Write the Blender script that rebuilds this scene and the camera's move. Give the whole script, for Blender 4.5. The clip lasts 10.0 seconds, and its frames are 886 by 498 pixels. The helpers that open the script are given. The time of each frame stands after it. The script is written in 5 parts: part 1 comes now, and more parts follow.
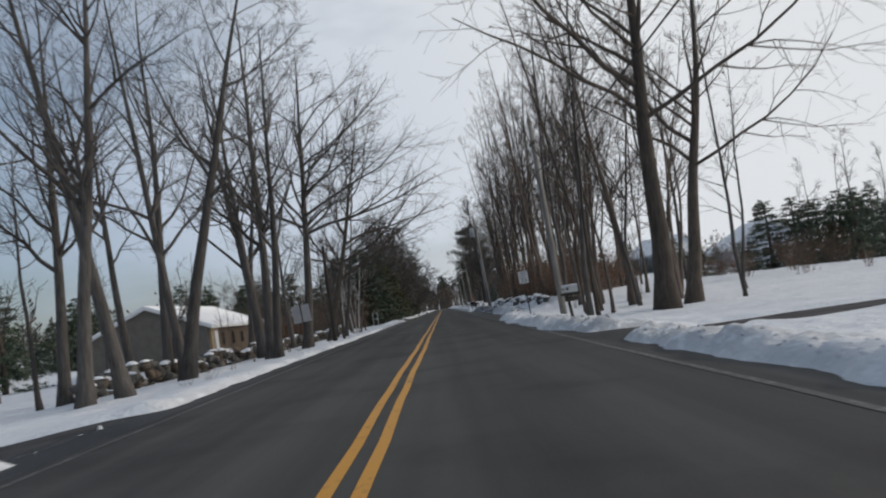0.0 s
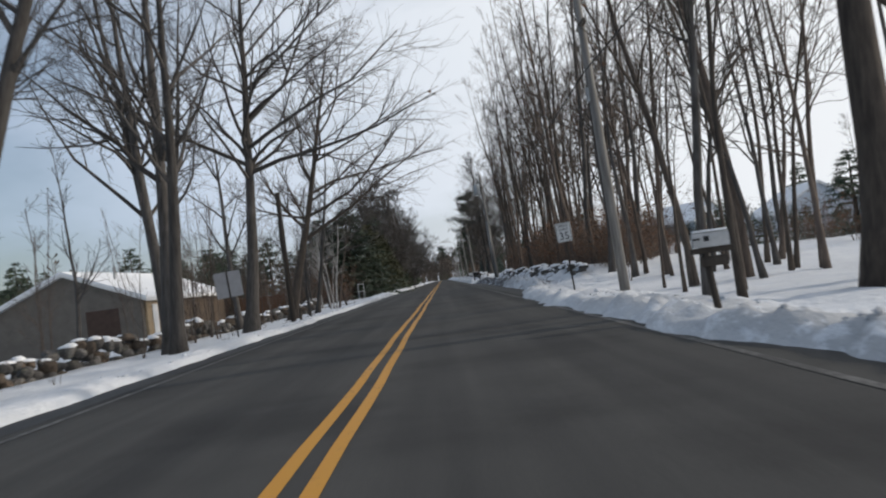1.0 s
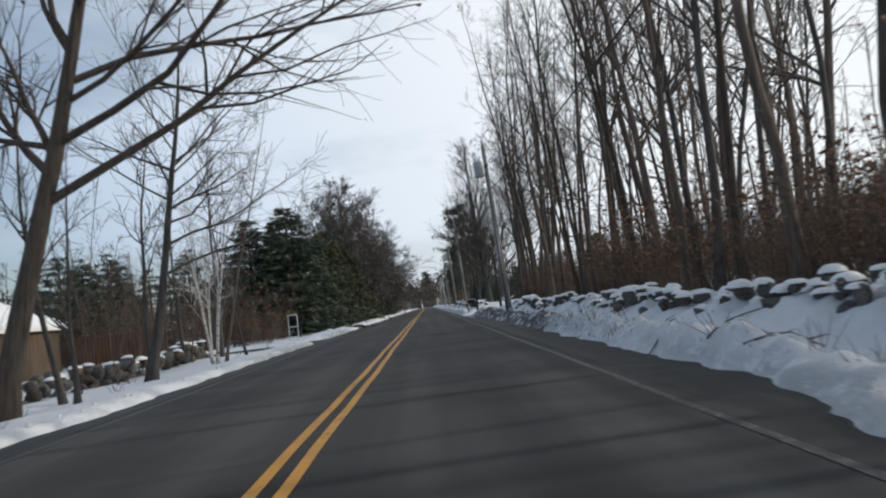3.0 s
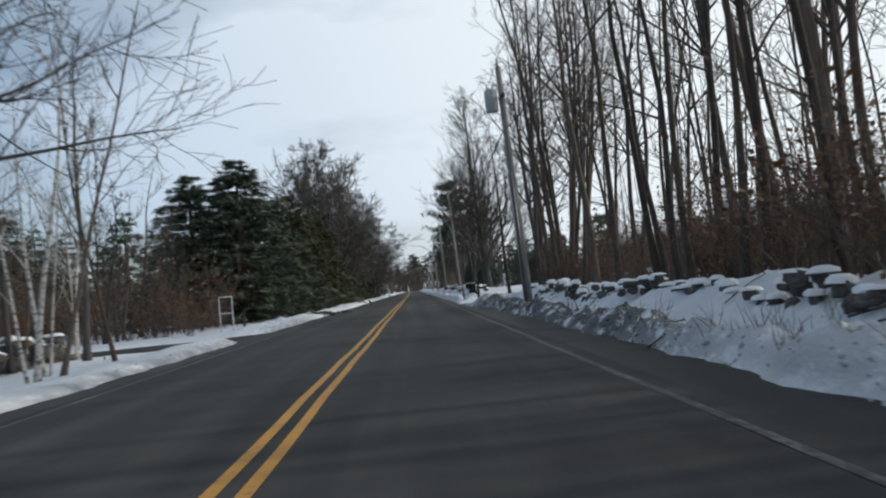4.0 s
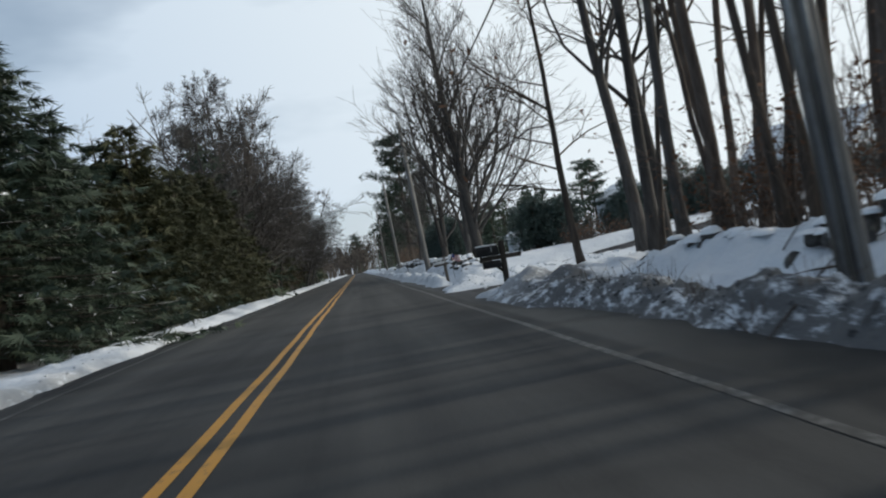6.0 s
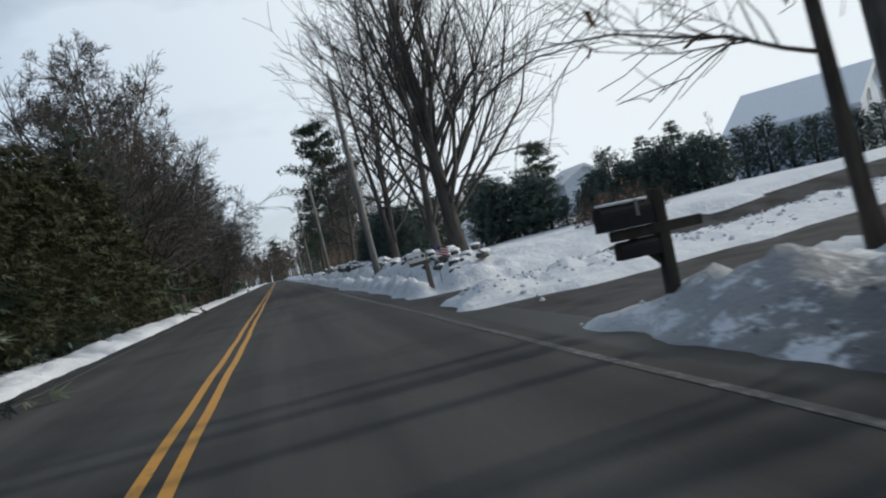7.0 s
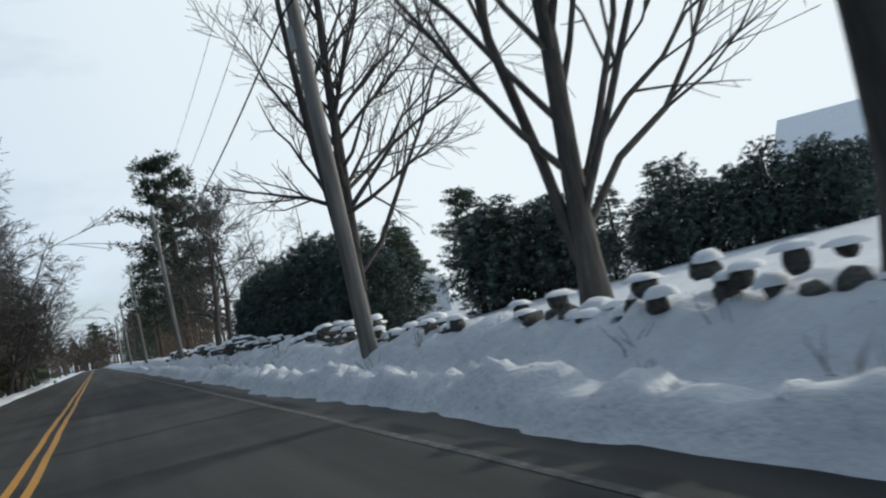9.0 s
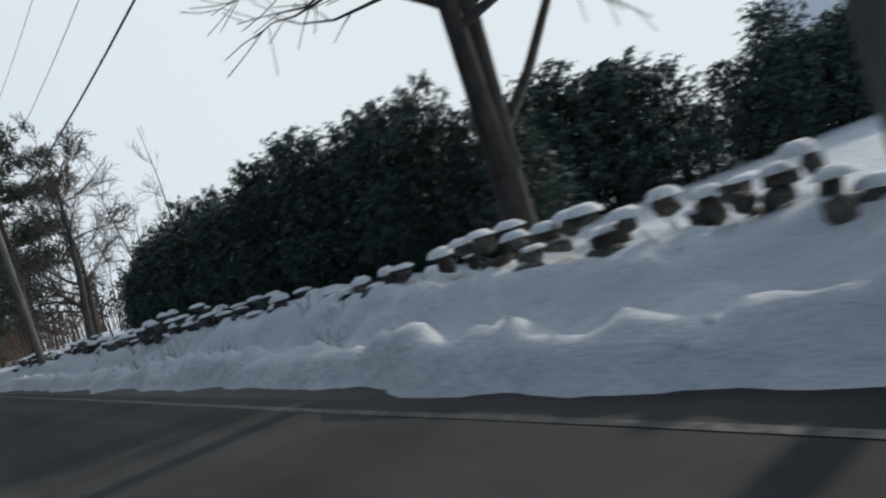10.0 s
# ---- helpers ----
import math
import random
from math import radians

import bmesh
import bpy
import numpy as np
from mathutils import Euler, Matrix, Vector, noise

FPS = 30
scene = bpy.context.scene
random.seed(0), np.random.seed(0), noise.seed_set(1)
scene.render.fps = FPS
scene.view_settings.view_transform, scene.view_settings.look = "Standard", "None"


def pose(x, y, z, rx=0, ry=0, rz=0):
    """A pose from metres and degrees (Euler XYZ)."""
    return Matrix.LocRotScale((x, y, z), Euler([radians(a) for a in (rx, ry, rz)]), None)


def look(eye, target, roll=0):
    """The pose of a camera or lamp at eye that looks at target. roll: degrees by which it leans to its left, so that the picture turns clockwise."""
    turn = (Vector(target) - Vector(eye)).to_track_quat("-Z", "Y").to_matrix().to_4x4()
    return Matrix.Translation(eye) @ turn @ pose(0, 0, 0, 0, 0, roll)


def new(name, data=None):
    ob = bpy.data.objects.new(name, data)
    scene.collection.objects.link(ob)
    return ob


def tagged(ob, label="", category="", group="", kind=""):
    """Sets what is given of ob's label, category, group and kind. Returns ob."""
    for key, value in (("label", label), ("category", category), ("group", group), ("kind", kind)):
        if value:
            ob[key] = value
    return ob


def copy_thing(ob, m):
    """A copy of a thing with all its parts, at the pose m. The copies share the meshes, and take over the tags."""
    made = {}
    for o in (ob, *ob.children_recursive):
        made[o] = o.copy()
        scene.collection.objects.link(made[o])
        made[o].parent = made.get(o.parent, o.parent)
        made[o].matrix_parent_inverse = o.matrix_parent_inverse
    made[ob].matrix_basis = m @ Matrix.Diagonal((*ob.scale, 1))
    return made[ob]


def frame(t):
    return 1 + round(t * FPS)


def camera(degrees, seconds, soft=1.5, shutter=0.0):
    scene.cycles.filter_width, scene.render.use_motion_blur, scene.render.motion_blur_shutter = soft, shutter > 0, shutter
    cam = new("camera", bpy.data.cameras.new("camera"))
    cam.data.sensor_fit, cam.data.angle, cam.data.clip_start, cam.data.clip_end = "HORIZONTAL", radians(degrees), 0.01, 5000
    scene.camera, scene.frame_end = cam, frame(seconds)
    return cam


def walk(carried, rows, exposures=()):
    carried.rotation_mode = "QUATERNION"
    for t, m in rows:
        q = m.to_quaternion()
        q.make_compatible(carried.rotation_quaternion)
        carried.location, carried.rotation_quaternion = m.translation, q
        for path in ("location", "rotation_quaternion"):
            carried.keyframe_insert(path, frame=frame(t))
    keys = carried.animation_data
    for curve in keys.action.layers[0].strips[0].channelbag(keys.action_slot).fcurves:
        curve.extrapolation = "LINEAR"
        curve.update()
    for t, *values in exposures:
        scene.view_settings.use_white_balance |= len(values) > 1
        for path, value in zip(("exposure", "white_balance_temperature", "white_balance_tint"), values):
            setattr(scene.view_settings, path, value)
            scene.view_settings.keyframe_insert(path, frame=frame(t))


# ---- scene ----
# ------------------------------------------------------------------ camera
cam = camera(56.0, 10.0, soft=2.1, shutter=0.2)
PATH = [
    (0, (-0.2, -0.736, 0.989), (-0.18, 1.259, 1.127), -8.3),
    (0.5, (-0.231, 6.221, 0.973), (-0.196, 8.219, 1.054), -9.6),
    (1, (-0.072, 12.822, 0.936), (-0.062, 14.821, 1.006), -7.6),
    (1.5, (-0.073, 19.359, 0.97), (-0.007, 21.357, 1.045), -6.7),
    (2, (0.119, 26.059, 0.977), (0.161, 28.058, 1.036), -7.6),
    (2.2, (0.035, 28.681, 0.946), (0.104, 30.677, 1.042), -6.3),
    (3.3, (0.259, 43.365, 1.11), (0.306, 45.36, 1.241), -6.6),
    (3.5, (0.262, 45.946, 1.109), (0.283, 47.941, 1.238), -5.7),
    (4, (0.225, 52.401, 1.082), (0.303, 54.398, 1.172), -4.9),
    (4.5, (0.286, 58.837, 1.012), (0.624, 60.806, 1.099), -5.5),
    (5, (0.27, 65.088, 1.072), (0.655, 67.047, 1.185), -5.8),
    (5.5, (0.28, 71.294, 1.081), (0.433, 73.288, 1.068), -10.6),
    (5.7, (0.284, 73.747, 1.058), (0.468, 75.738, 1.061), -9.9),
    (6.8, (0.198, 86.864, 1.069), (0.455, 88.847, 1.095), -9.4),
    (7, (0.041, 89.077, 1.105), (0.436, 91.037, 1.094), -11.7),
    (7.5, (0.16, 94.501, 1.111), (0.58, 96.456, 1.133), -11.9),
    (8, (0.188, 100.268, 1.081), (0.63, 102.219, 1.062), -13.4),
    (8.5, (0.025, 105.798, 1.04), (0.581, 107.717, 1.137), -8.4),
    (9, (-0.021, 111.455, 1.11), (0.774, 113.286, 1.232), -10.7),
    (9.5, (-0.199, 116.804, 1.141), (0.704, 118.589, 1.15), -10.5),
    (9.7, (-0.346, 119.178, 1.189), (0.746, 120.852, 1.121), -14.3),
    (9.8, (-0.4, 120.5, 1.19), (0.741, 122.141, 1.129), -16.9),
    (10, (-0.5, 123.0, 1.165), (0.615, 124.66, 1.13), -16.3),
]
walk(cam, [(t, look(eye, target, roll)) for t, eye, target, roll in PATH],
     exposures=((0, -0.32, 6700, 10), (1.0, -0.08, 6700, 10), (2.0, 0.06, 6700, 10), (4.0, -0.04, 6500, 6), (5.5, -0.08, 6450, 5), (7.0, -0.1, 6450, 6), (7.5, -0.2, 6420, 4), (8.0, -0.2, 6400, 4), (8.5, -0.06, 6350, 4), (9.0, -0.08, 6350, 4), (9.5, -0.4, 6350, 3), (10, -0.25, 6400, 6)))

# ------------------------------------------------------------------ light
SUN_AZ, SUN_EL = radians(80), radians(23)      # clockwise from +y, above the horizon
world = bpy.data.worlds.new("winter_sky")
scene.world = world
world.use_nodes = True
wn, wl = world.node_tree.nodes, world.node_tree.links
wn.clear()


def wnode(kind, **sockets):
    n = wn.new(kind)
    for k, v in sockets.items():
        n.inputs[k].default_value = v
    return n


sky = wn.new("ShaderNodeTexSky")
sky.sky_type, sky.sun_disc = "NISHITA", False
sky.sun_elevation, sky.sun_rotation = SUN_EL, SUN_AZ
sky.air_density, sky.dust_density, sky.ozone_density = 1.0, 1.5, 2.0
sky_gain = wn.new("ShaderNodeVectorMath")
sky_gain.operation = "SCALE"
sky_gain.inputs["Scale"].default_value = 0.105
wl.new(sky.outputs[0], sky_gain.inputs[0])
# thin high cloud: broad veil, thicker low down and towards the sun
tc = wn.new("ShaderNodeTexCoord")
sep = wn.new("ShaderNodeSeparateXYZ")
wl.new(tc.outputs["Generated"], sep.inputs[0])
sunward = wn.new("ShaderNodeVectorMath")
sunward.operation = "DOT_PRODUCT"
sunward.inputs[1].default_value = (math.sin(SUN_AZ) * math.cos(SUN_EL), math.cos(SUN_AZ) * math.cos(SUN_EL), math.sin(SUN_EL))
wl.new(tc.outputs["Generated"], sunward.inputs[0])
cl_map = wn.new("ShaderNodeMapping")
cl_map.inputs["Scale"].default_value = (1.2, 1.2, 3.2)
wl.new(tc.outputs["Generated"], cl_map.inputs[0])
cl = wnode("ShaderNodeTexNoise", Scale=1.6, Detail=5.0, Roughness=0.55)
wl.new(cl_map.outputs[0], cl.inputs["Vector"])
near_sun = wn.new("ShaderNodeMapRange")
near_sun.interpolation_type = "SMOOTHSTEP"
for k, v in (("From Min", -0.42), ("From Max", 0.62), ("To Min", 0.0), ("To Max", 0.92)):
    near_sun.inputs[k].default_value = v
wl.new(sunward.outputs["Value"], near_sun.inputs["Value"])
veil = wn.new("ShaderNodeMapRange")
veil.interpolation_type = "SMOOTHSTEP"
for k, v in (("From Min", 0.36), ("From Max", 0.66), ("To Min", 0.12), ("To Max", 0.68)):
    veil.inputs[k].default_value = v
wl.new(cl.outputs["Fac"], veil.inputs["Value"])
add = wn.new("ShaderNodeMath")
add.operation, add.use_clamp = "ADD", True
haze = wn.new("ShaderNodeMapRange")
haze.interpolation_type = "SMOOTHSTEP"
for k, v in (("From Min", 0.42), ("From Max", 0.9), ("To Min", 1.0), ("To Max", 0.05)):
    haze.inputs[k].default_value = v
wl.new(sep.outputs[2], haze.inputs["Value"])
low = wn.new("ShaderNodeMath")
low.operation = "MULTIPLY"
wl.new(near_sun.outputs[0], low.inputs[0])
wl.new(haze.outputs[0], low.inputs[1])
wl.new(low.outputs[0], add.inputs[0])
wl.new(veil.outputs[0], add.inputs[1])
cloud_col = wn.new("ShaderNodeMix")
cloud_col.data_type = "RGBA"
cloud_col.inputs["A"].default_value = (0.47, 0.60, 0.80, 1)
cloud_col.inputs["B"].default_value = (0.95, 0.99, 1.04, 1)
wl.new(near_sun.outputs[0], cloud_col.inputs["Factor"])
sky_mix = wn.new("ShaderNodeMix")
sky_mix.data_type = "RGBA"
wl.new(add.outputs[0], sky_mix.inputs["Factor"])
wl.new(sky_gain.outputs[0], sky_mix.inputs["A"])
wl.new(cloud_col.outputs["Result"], sky_mix.inputs["B"])
bg = wn.new("ShaderNodeBackground")
bg.inputs["Strength"].default_value = 1.0
wl.new(sky_mix.outputs["Result"], bg.inputs["Color"])
w_out = wn.new("ShaderNodeOutputWorld")
wl.new(bg.outputs[0], w_out.inputs[0])

sun_data = bpy.data.lights.new("sun", "SUN")
sun_data.energy, sun_data.angle, sun_data.color = 2.4, radians(2.0), (1.0, 0.90, 0.78)
sun = new("sun", sun_data)
sun.matrix_world = look((math.sin(SUN_AZ) * math.cos(SUN_EL) * 80, math.cos(SUN_AZ) * math.cos(SUN_EL) * 80 + 60, math.sin(SUN_EL) * 80), (0, 60, 0))
scene.view_settings.exposure = 0.0
# ------------------------------------------------------------------ materials
def material(name, build, rough=0.8, metal=0.0, spec=0.3):
    m = bpy.data.materials.new(name)
    m.use_nodes = True
    nt = m.node_tree
    b = nt.nodes["Principled BSDF"]
    b.inputs["Roughness"].default_value = rough
    b.inputs["Metallic"].default_value = metal
    b.inputs["Specular IOR Level"].default_value = spec
    if build:
        build(nt, b)
    return m


def coord(nt, scale=(1, 1, 1), world=False):
    mp = nt.nodes.new("ShaderNodeMapping")
    mp.inputs["Scale"].default_value = scale
    if world:
        g = nt.nodes.new("ShaderNodeNewGeometry")
        nt.links.new(g.outputs["Position"], mp.inputs[0])
    else:
        t = nt.nodes.new("ShaderNodeTexCoord")
        nt.links.new(t.outputs["Object"], mp.inputs[0])
    return mp.outputs[0]


def noise_tex(nt, vec, scale, detail=4.0, rough=0.55):
    n = nt.nodes.new("ShaderNodeTexNoise")
    n.inputs["Scale"].default_value, n.inputs["Detail"].default_value, n.inputs["Roughness"].default_value = scale, detail, rough
    nt.links.new(vec, n.inputs["Vector"])
    return n.outputs["Fac"]


def ramp(nt, fac, *stops):
    r = nt.nodes.new("ShaderNodeValToRGB")
    e = r.color_ramp.elements
    while len(e) < len(stops):
        e.new(0.5)
    for el, (p, c) in zip(e, stops):
        el.position, el.color = p, (*c, 1) if len(c) == 3 else c
    nt.links.new(fac, r.inputs[0])
    return r.outputs[0]


def mixc(nt, fac, a, b, mode="MIX"):
    m = nt.nodes.new("ShaderNodeMix")
    m.data_type, m.blend_type = "RGBA", mode
    for key, v in (("Factor", fac), ("A", a), ("B", b)):
        if hasattr(v, "links"):
            nt.links.new(v, m.inputs[key])
        else:
            m.inputs[key].default_value = (*v, 1) if isinstance(v, tuple) else v
    return m.outputs["Result"]


def mathn(nt, op, a, b=0.0, clamp=False):
    m = nt.nodes.new("ShaderNodeMath")
    m.operation, m.use_clamp = op, clamp
    for i, v in enumerate((a, b)):
        if hasattr(v, "links"):
            nt.links.new(v, m.inputs[i])
        else:
            m.inputs[i].default_value = v
    return m.outputs[0]


def maprange(nt, v, a, b, c=0.0, d=1.0):
    m = nt.nodes.new("ShaderNodeMapRange")
    m.interpolation_type = "SMOOTHSTEP"
    for k, x in (("From Min", a), ("From Max", b), ("To Min", c), ("To Max", d)):
        m.inputs[k].default_value = x
    nt.links.new(v, m.inputs["Value"])
    return m.outputs[0]


def bump(nt, b, height, strength=0.4, dist=0.02):
    n = nt.nodes.new("ShaderNodeBump")
    n.inputs["Strength"].default_value, n.inputs["Distance"].default_value = strength, dist
    nt.links.new(height, n.inputs["Height"])
    nt.links.new(n.outputs[0], b.inputs["Normal"])


def base(nt, b, col):
    nt.links.new(col, b.inputs["Base Color"])


def random_tint(nt, col, amount=0.25):
    o = nt.nodes.new("ShaderNodeObjectInfo")
    v = mathn(nt, "ADD", mathn(nt, "MULTIPLY", o.outputs["Random"], amount), 1 - amount / 2)
    h = nt.nodes.new("ShaderNodeHueSaturation")
    nt.links.new(v, h.inputs["Value"])
    nt.links.new(col, h.inputs["Color"])
    return h.outputs[0]


def b_asphalt(nt, b):
    v = coord(nt, world=True)
    streak = noise_tex(nt, coord(nt, (1.3, 0.035, 1), True), 1.0, 5)
    blotch = noise_tex(nt, v, 0.35, 4)
    grit = noise_tex(nt, v, 60, 3, 0.7)
    col = ramp(nt, streak, (0.3, (0.035, 0.036, 0.037)), (0.72, (0.072, 0.072, 0.070)))
    col = mixc(nt, maprange(nt, blotch, 0.45, 0.7, 0, 0.6), col, (0.019, 0.0195, 0.0205))
    col = mixc(nt, 0.35, col, ramp(nt, grit, (0.3, (0.25, 0.25, 0.25)), (0.75, (0.85, 0.85, 0.85))), "OVERLAY")
    # salt-pale wheel tracks
    xs = nt.nodes.new("ShaderNodeSeparateXYZ")
    nt.links.new(v, xs.inputs[0])
    wave = mathn(nt, "COSINE", mathn(nt, "MULTIPLY", mathn(nt, "ADD", xs.outputs[0], 0.10), 3.75))
    salt = mathn(nt, "MULTIPLY", maprange(nt, wave, 0.1, 1.0, 0, 0.35), maprange(nt, streak, 0.35, 0.7))
    col = mixc(nt, salt, col, (0.078, 0.078, 0.076))
    # meltwater along the shoulders
    wet_r = mathn(nt, "ADD", maprange(nt, xs.outputs[0], 2.45, 2.75), maprange(nt, xs.outputs[0], -4.35, -4.6), True)
    wet = mathn(nt, "MULTIPLY", wet_r, maprange(nt, blotch, 0.3, 0.5, 0.4, 1.0))
    col = mixc(nt, mathn(nt, "MULTIPLY", wet, 0.75), col, (0.009, 0.0095, 0.011))
    base(nt, b, col)
    nt.links.new(maprange(nt, wet, 0, 1, 0.85, 0.55), b.inputs["Roughness"])
    bump(nt, b, grit, 0.35, 0.006)


def b_paint(rgb, worn):
    def f(nt, b):
        v = coord(nt, world=True)
        n = noise_tex(nt, v, 9, 6, 0.65)
        big = noise_tex(nt, v, 0.6, 3)
        w = maprange(nt, mathn(nt, "ADD", n, mathn(nt, "MULTIPLY", big, 0.35)), worn, worn + 0.16)
        base(nt, b, mixc(nt, w, rgb, (0.04, 0.04, 0.039)))
    return f


def b_snow(nt, b):
    v = coord(nt, world=True)
    n = noise_tex(nt, v, 1.3, 6, 0.6)
    fine = noise_tex(nt, v, 14, 5, 0.65)
    col = ramp(nt, n, (0.3, (0.60, 0.635, 0.685)), (0.7, (0.71, 0.735, 0.76)))
    # road grime thrown on the strips beside the asphalt
    xs = nt.nodes.new("ShaderNodeSeparateXYZ")
    nt.links.new(v, xs.inputs[0])
    strip = mathn(nt, "MAXIMUM", maprange(nt, xs.outputs[0], 4.65, 4.3), 0.0)
    strip_r = mathn(nt, "MULTIPLY", strip, maprange(nt, xs.outputs[0], 2.0, 2.6))
    strip_l = mathn(nt, "MULTIPLY", maprange(nt, xs.outputs[0], -5.5, -4.9), maprange(nt, xs.outputs[0], -4.0, -4.6))
    patch = noise_tex(nt, coord(nt, (1, 0.55, 1), True), 3.2, 6, 0.75)
    long_ = noise_tex(nt, coord(nt, (0.15, 0.06, 1), True), 1.0, 2)
    grime = mathn(nt, "MULTIPLY", mathn(nt, "MULTIPLY", mathn(nt, "ADD", strip_r, mathn(nt, "MULTIPLY", strip_l, 0.6), True), maprange(nt, patch, 0.38, 0.50)), mathn(nt, "MULTIPLY", mathn(nt, "MAXIMUM", maprange(nt, long_, 0.35, 0.62, 0.05, 0.45), maprange(nt, xs.outputs[1], 58.0, 68.0, 0.0, 0.95)), maprange(nt, xs.outputs[1], 92.0, 99.0, 1.0, 0.08)))
    col = mixc(nt, mathn(nt, "MULTIPLY", grime, 0.93), col, (0.032, 0.030, 0.029))
    base(nt, b, col)
    b.inputs["Subsurface Weight"].default_value = 0.0
    mid = noise_tex(nt, v, 4.5, 4, 0.6)
    h = mathn(nt, "ADD", mathn(nt, "ADD", n, mathn(nt, "MULTIPLY", mid, 0.55)), mathn(nt, "MULTIPLY", fine, 0.22))
    bump(nt, b, h, 0.65, 0.13)


def b_snow_plain(nt, b):
    v = coord(nt, world=True)
    n = noise_tex(nt, v, 6, 5)
    base(nt, b, ramp(nt, n, (0.3, (0.77, 0.79, 0.82)), (0.7, (0.86, 0.87, 0.88))))
    bump(nt, b, n, 0.4, 0.04)


def b_bark(dark, light, snow=0.0, zs=0.12):
    def f(nt, b):
        v = coord(nt, (1, 1, zs))
        n = noise_tex(nt, v, 14, 6, 0.65)
        big = noise_tex(nt, coord(nt), 0.7, 3)
        col = ramp(nt, n, (0.32, dark), (0.72, light))
        col = mixc(nt, maprange(nt, big, 0.5, 0.75, 0, 0.5), col, tuple(c * 1.35 for c in light))
        col = random_tint(nt, col, 0.5)
        if snow:
            g = nt.nodes.new("ShaderNodeNewGeometry")
            s = nt.nodes.new("ShaderNodeSeparateXYZ")
            nt.links.new(g.outputs["Normal"], s.inputs[0])
            k = mathn(nt, "MULTIPLY", maprange(nt, s.outputs[2], 0.75, 0.95), maprange(nt, noise_tex(nt, coord(nt), 1.5, 3), 0.56, 0.66))
            col = mixc(nt, mathn(nt, "MULTIPLY", k, snow), col, (0.8, 0.82, 0.85))
        base(nt, b, col)
        bump(nt, b, n, 0.7, 0.025)
    return f


def b_birch(nt, b):
    n = noise_tex(nt, coord(nt, (1, 1, 3)), 4, 5, 0.7)
    base(nt, b, ramp(nt, n, (0.40, (0.07, 0.06, 0.055)), (0.5, (0.50, 0.48, 0.45)), (0.8, (0.62, 0.60, 0.57))))
    bump(nt, b, n, 0.3, 0.01)


def b_needles(c1, c2, snow):
    def f(nt, b):
        g = nt.nodes.new("ShaderNodeNewGeometry")
        col = mixc(nt, g.outputs["Random Per Island"], c1, c2)
        col = random_tint(nt, col, 0.3)
        o = coord(nt)
        dry = noise_tex(nt, o, 0.8, 3)
        col = mixc(nt, maprange(nt, dry, 0.55, 0.8, 0, 0.5), col, (0.075, 0.062, 0.03))
        if snow:
            k = mathn(nt, "MULTIPLY", maprange(nt, noise_tex(nt, o, 1.6, 3), 0.57, 0.63), maprange(nt, g.outputs["Random Per Island"], 1 - snow, 1.02 - snow))
            col = mixc(nt, k, col, (0.74, 0.77, 0.82))
        base(nt, b, col)
    return f


def b_leafdry(nt, b):
    g = nt.nodes.new("ShaderNodeNewGeometry")
    base(nt, b, mixc(nt, g.outputs["Random Per Island"], (0.10, 0.05, 0.028), (0.22, 0.12, 0.07)))


def b_stone(nt, b):
    v = coord(nt)
    n = noise_tex(nt, v, 5, 6, 0.65)
    lichen = noise_tex(nt, v, 2.2, 4)
    col = ramp(nt, n, (0.3, (0.05, 0.048, 0.046)), (0.7, (0.17, 0.16, 0.15)))
    col = mixc(nt, maprange(nt, lichen, 0.55, 0.7, 0, 0.55), col, (0.20, 0.21, 0.15))
    col = random_tint(nt, col, 0.6)
    base(nt, b, col)
    bump(nt, b, n, 0.7, 0.05)


def b_stone_brown(nt, b):
    v = coord(nt)
    n = noise_tex(nt, v, 5, 6, 0.65)
    col = ramp(nt, n, (0.3, (0.06, 0.047, 0.036)), (0.7, (0.16, 0.125, 0.095)))
    col = random_tint(nt, col, 0.6)
    base(nt, b, col)
    bump(nt, b, n, 0.7, 0.05)


def b_plain(c, var=0.2, sc=3.0, zs=1.0, bmp=0.2):
    def f(nt, b):
        v = coord(nt, (1, 1, zs))
        n = noise_tex(nt, v, sc, 5)
        lo, hi = tuple(x * (1 - var) for x in c), tuple(min(1, x * (1 + var)) for x in c)
        base(nt, b, ramp(nt, n, (0.3, lo), (0.7, hi)))
        bump(nt, b, n, bmp, 0.01)
    return f


def b_wood(c):
    return b_plain(c, 0.4, 10, 0.08, 0.4)


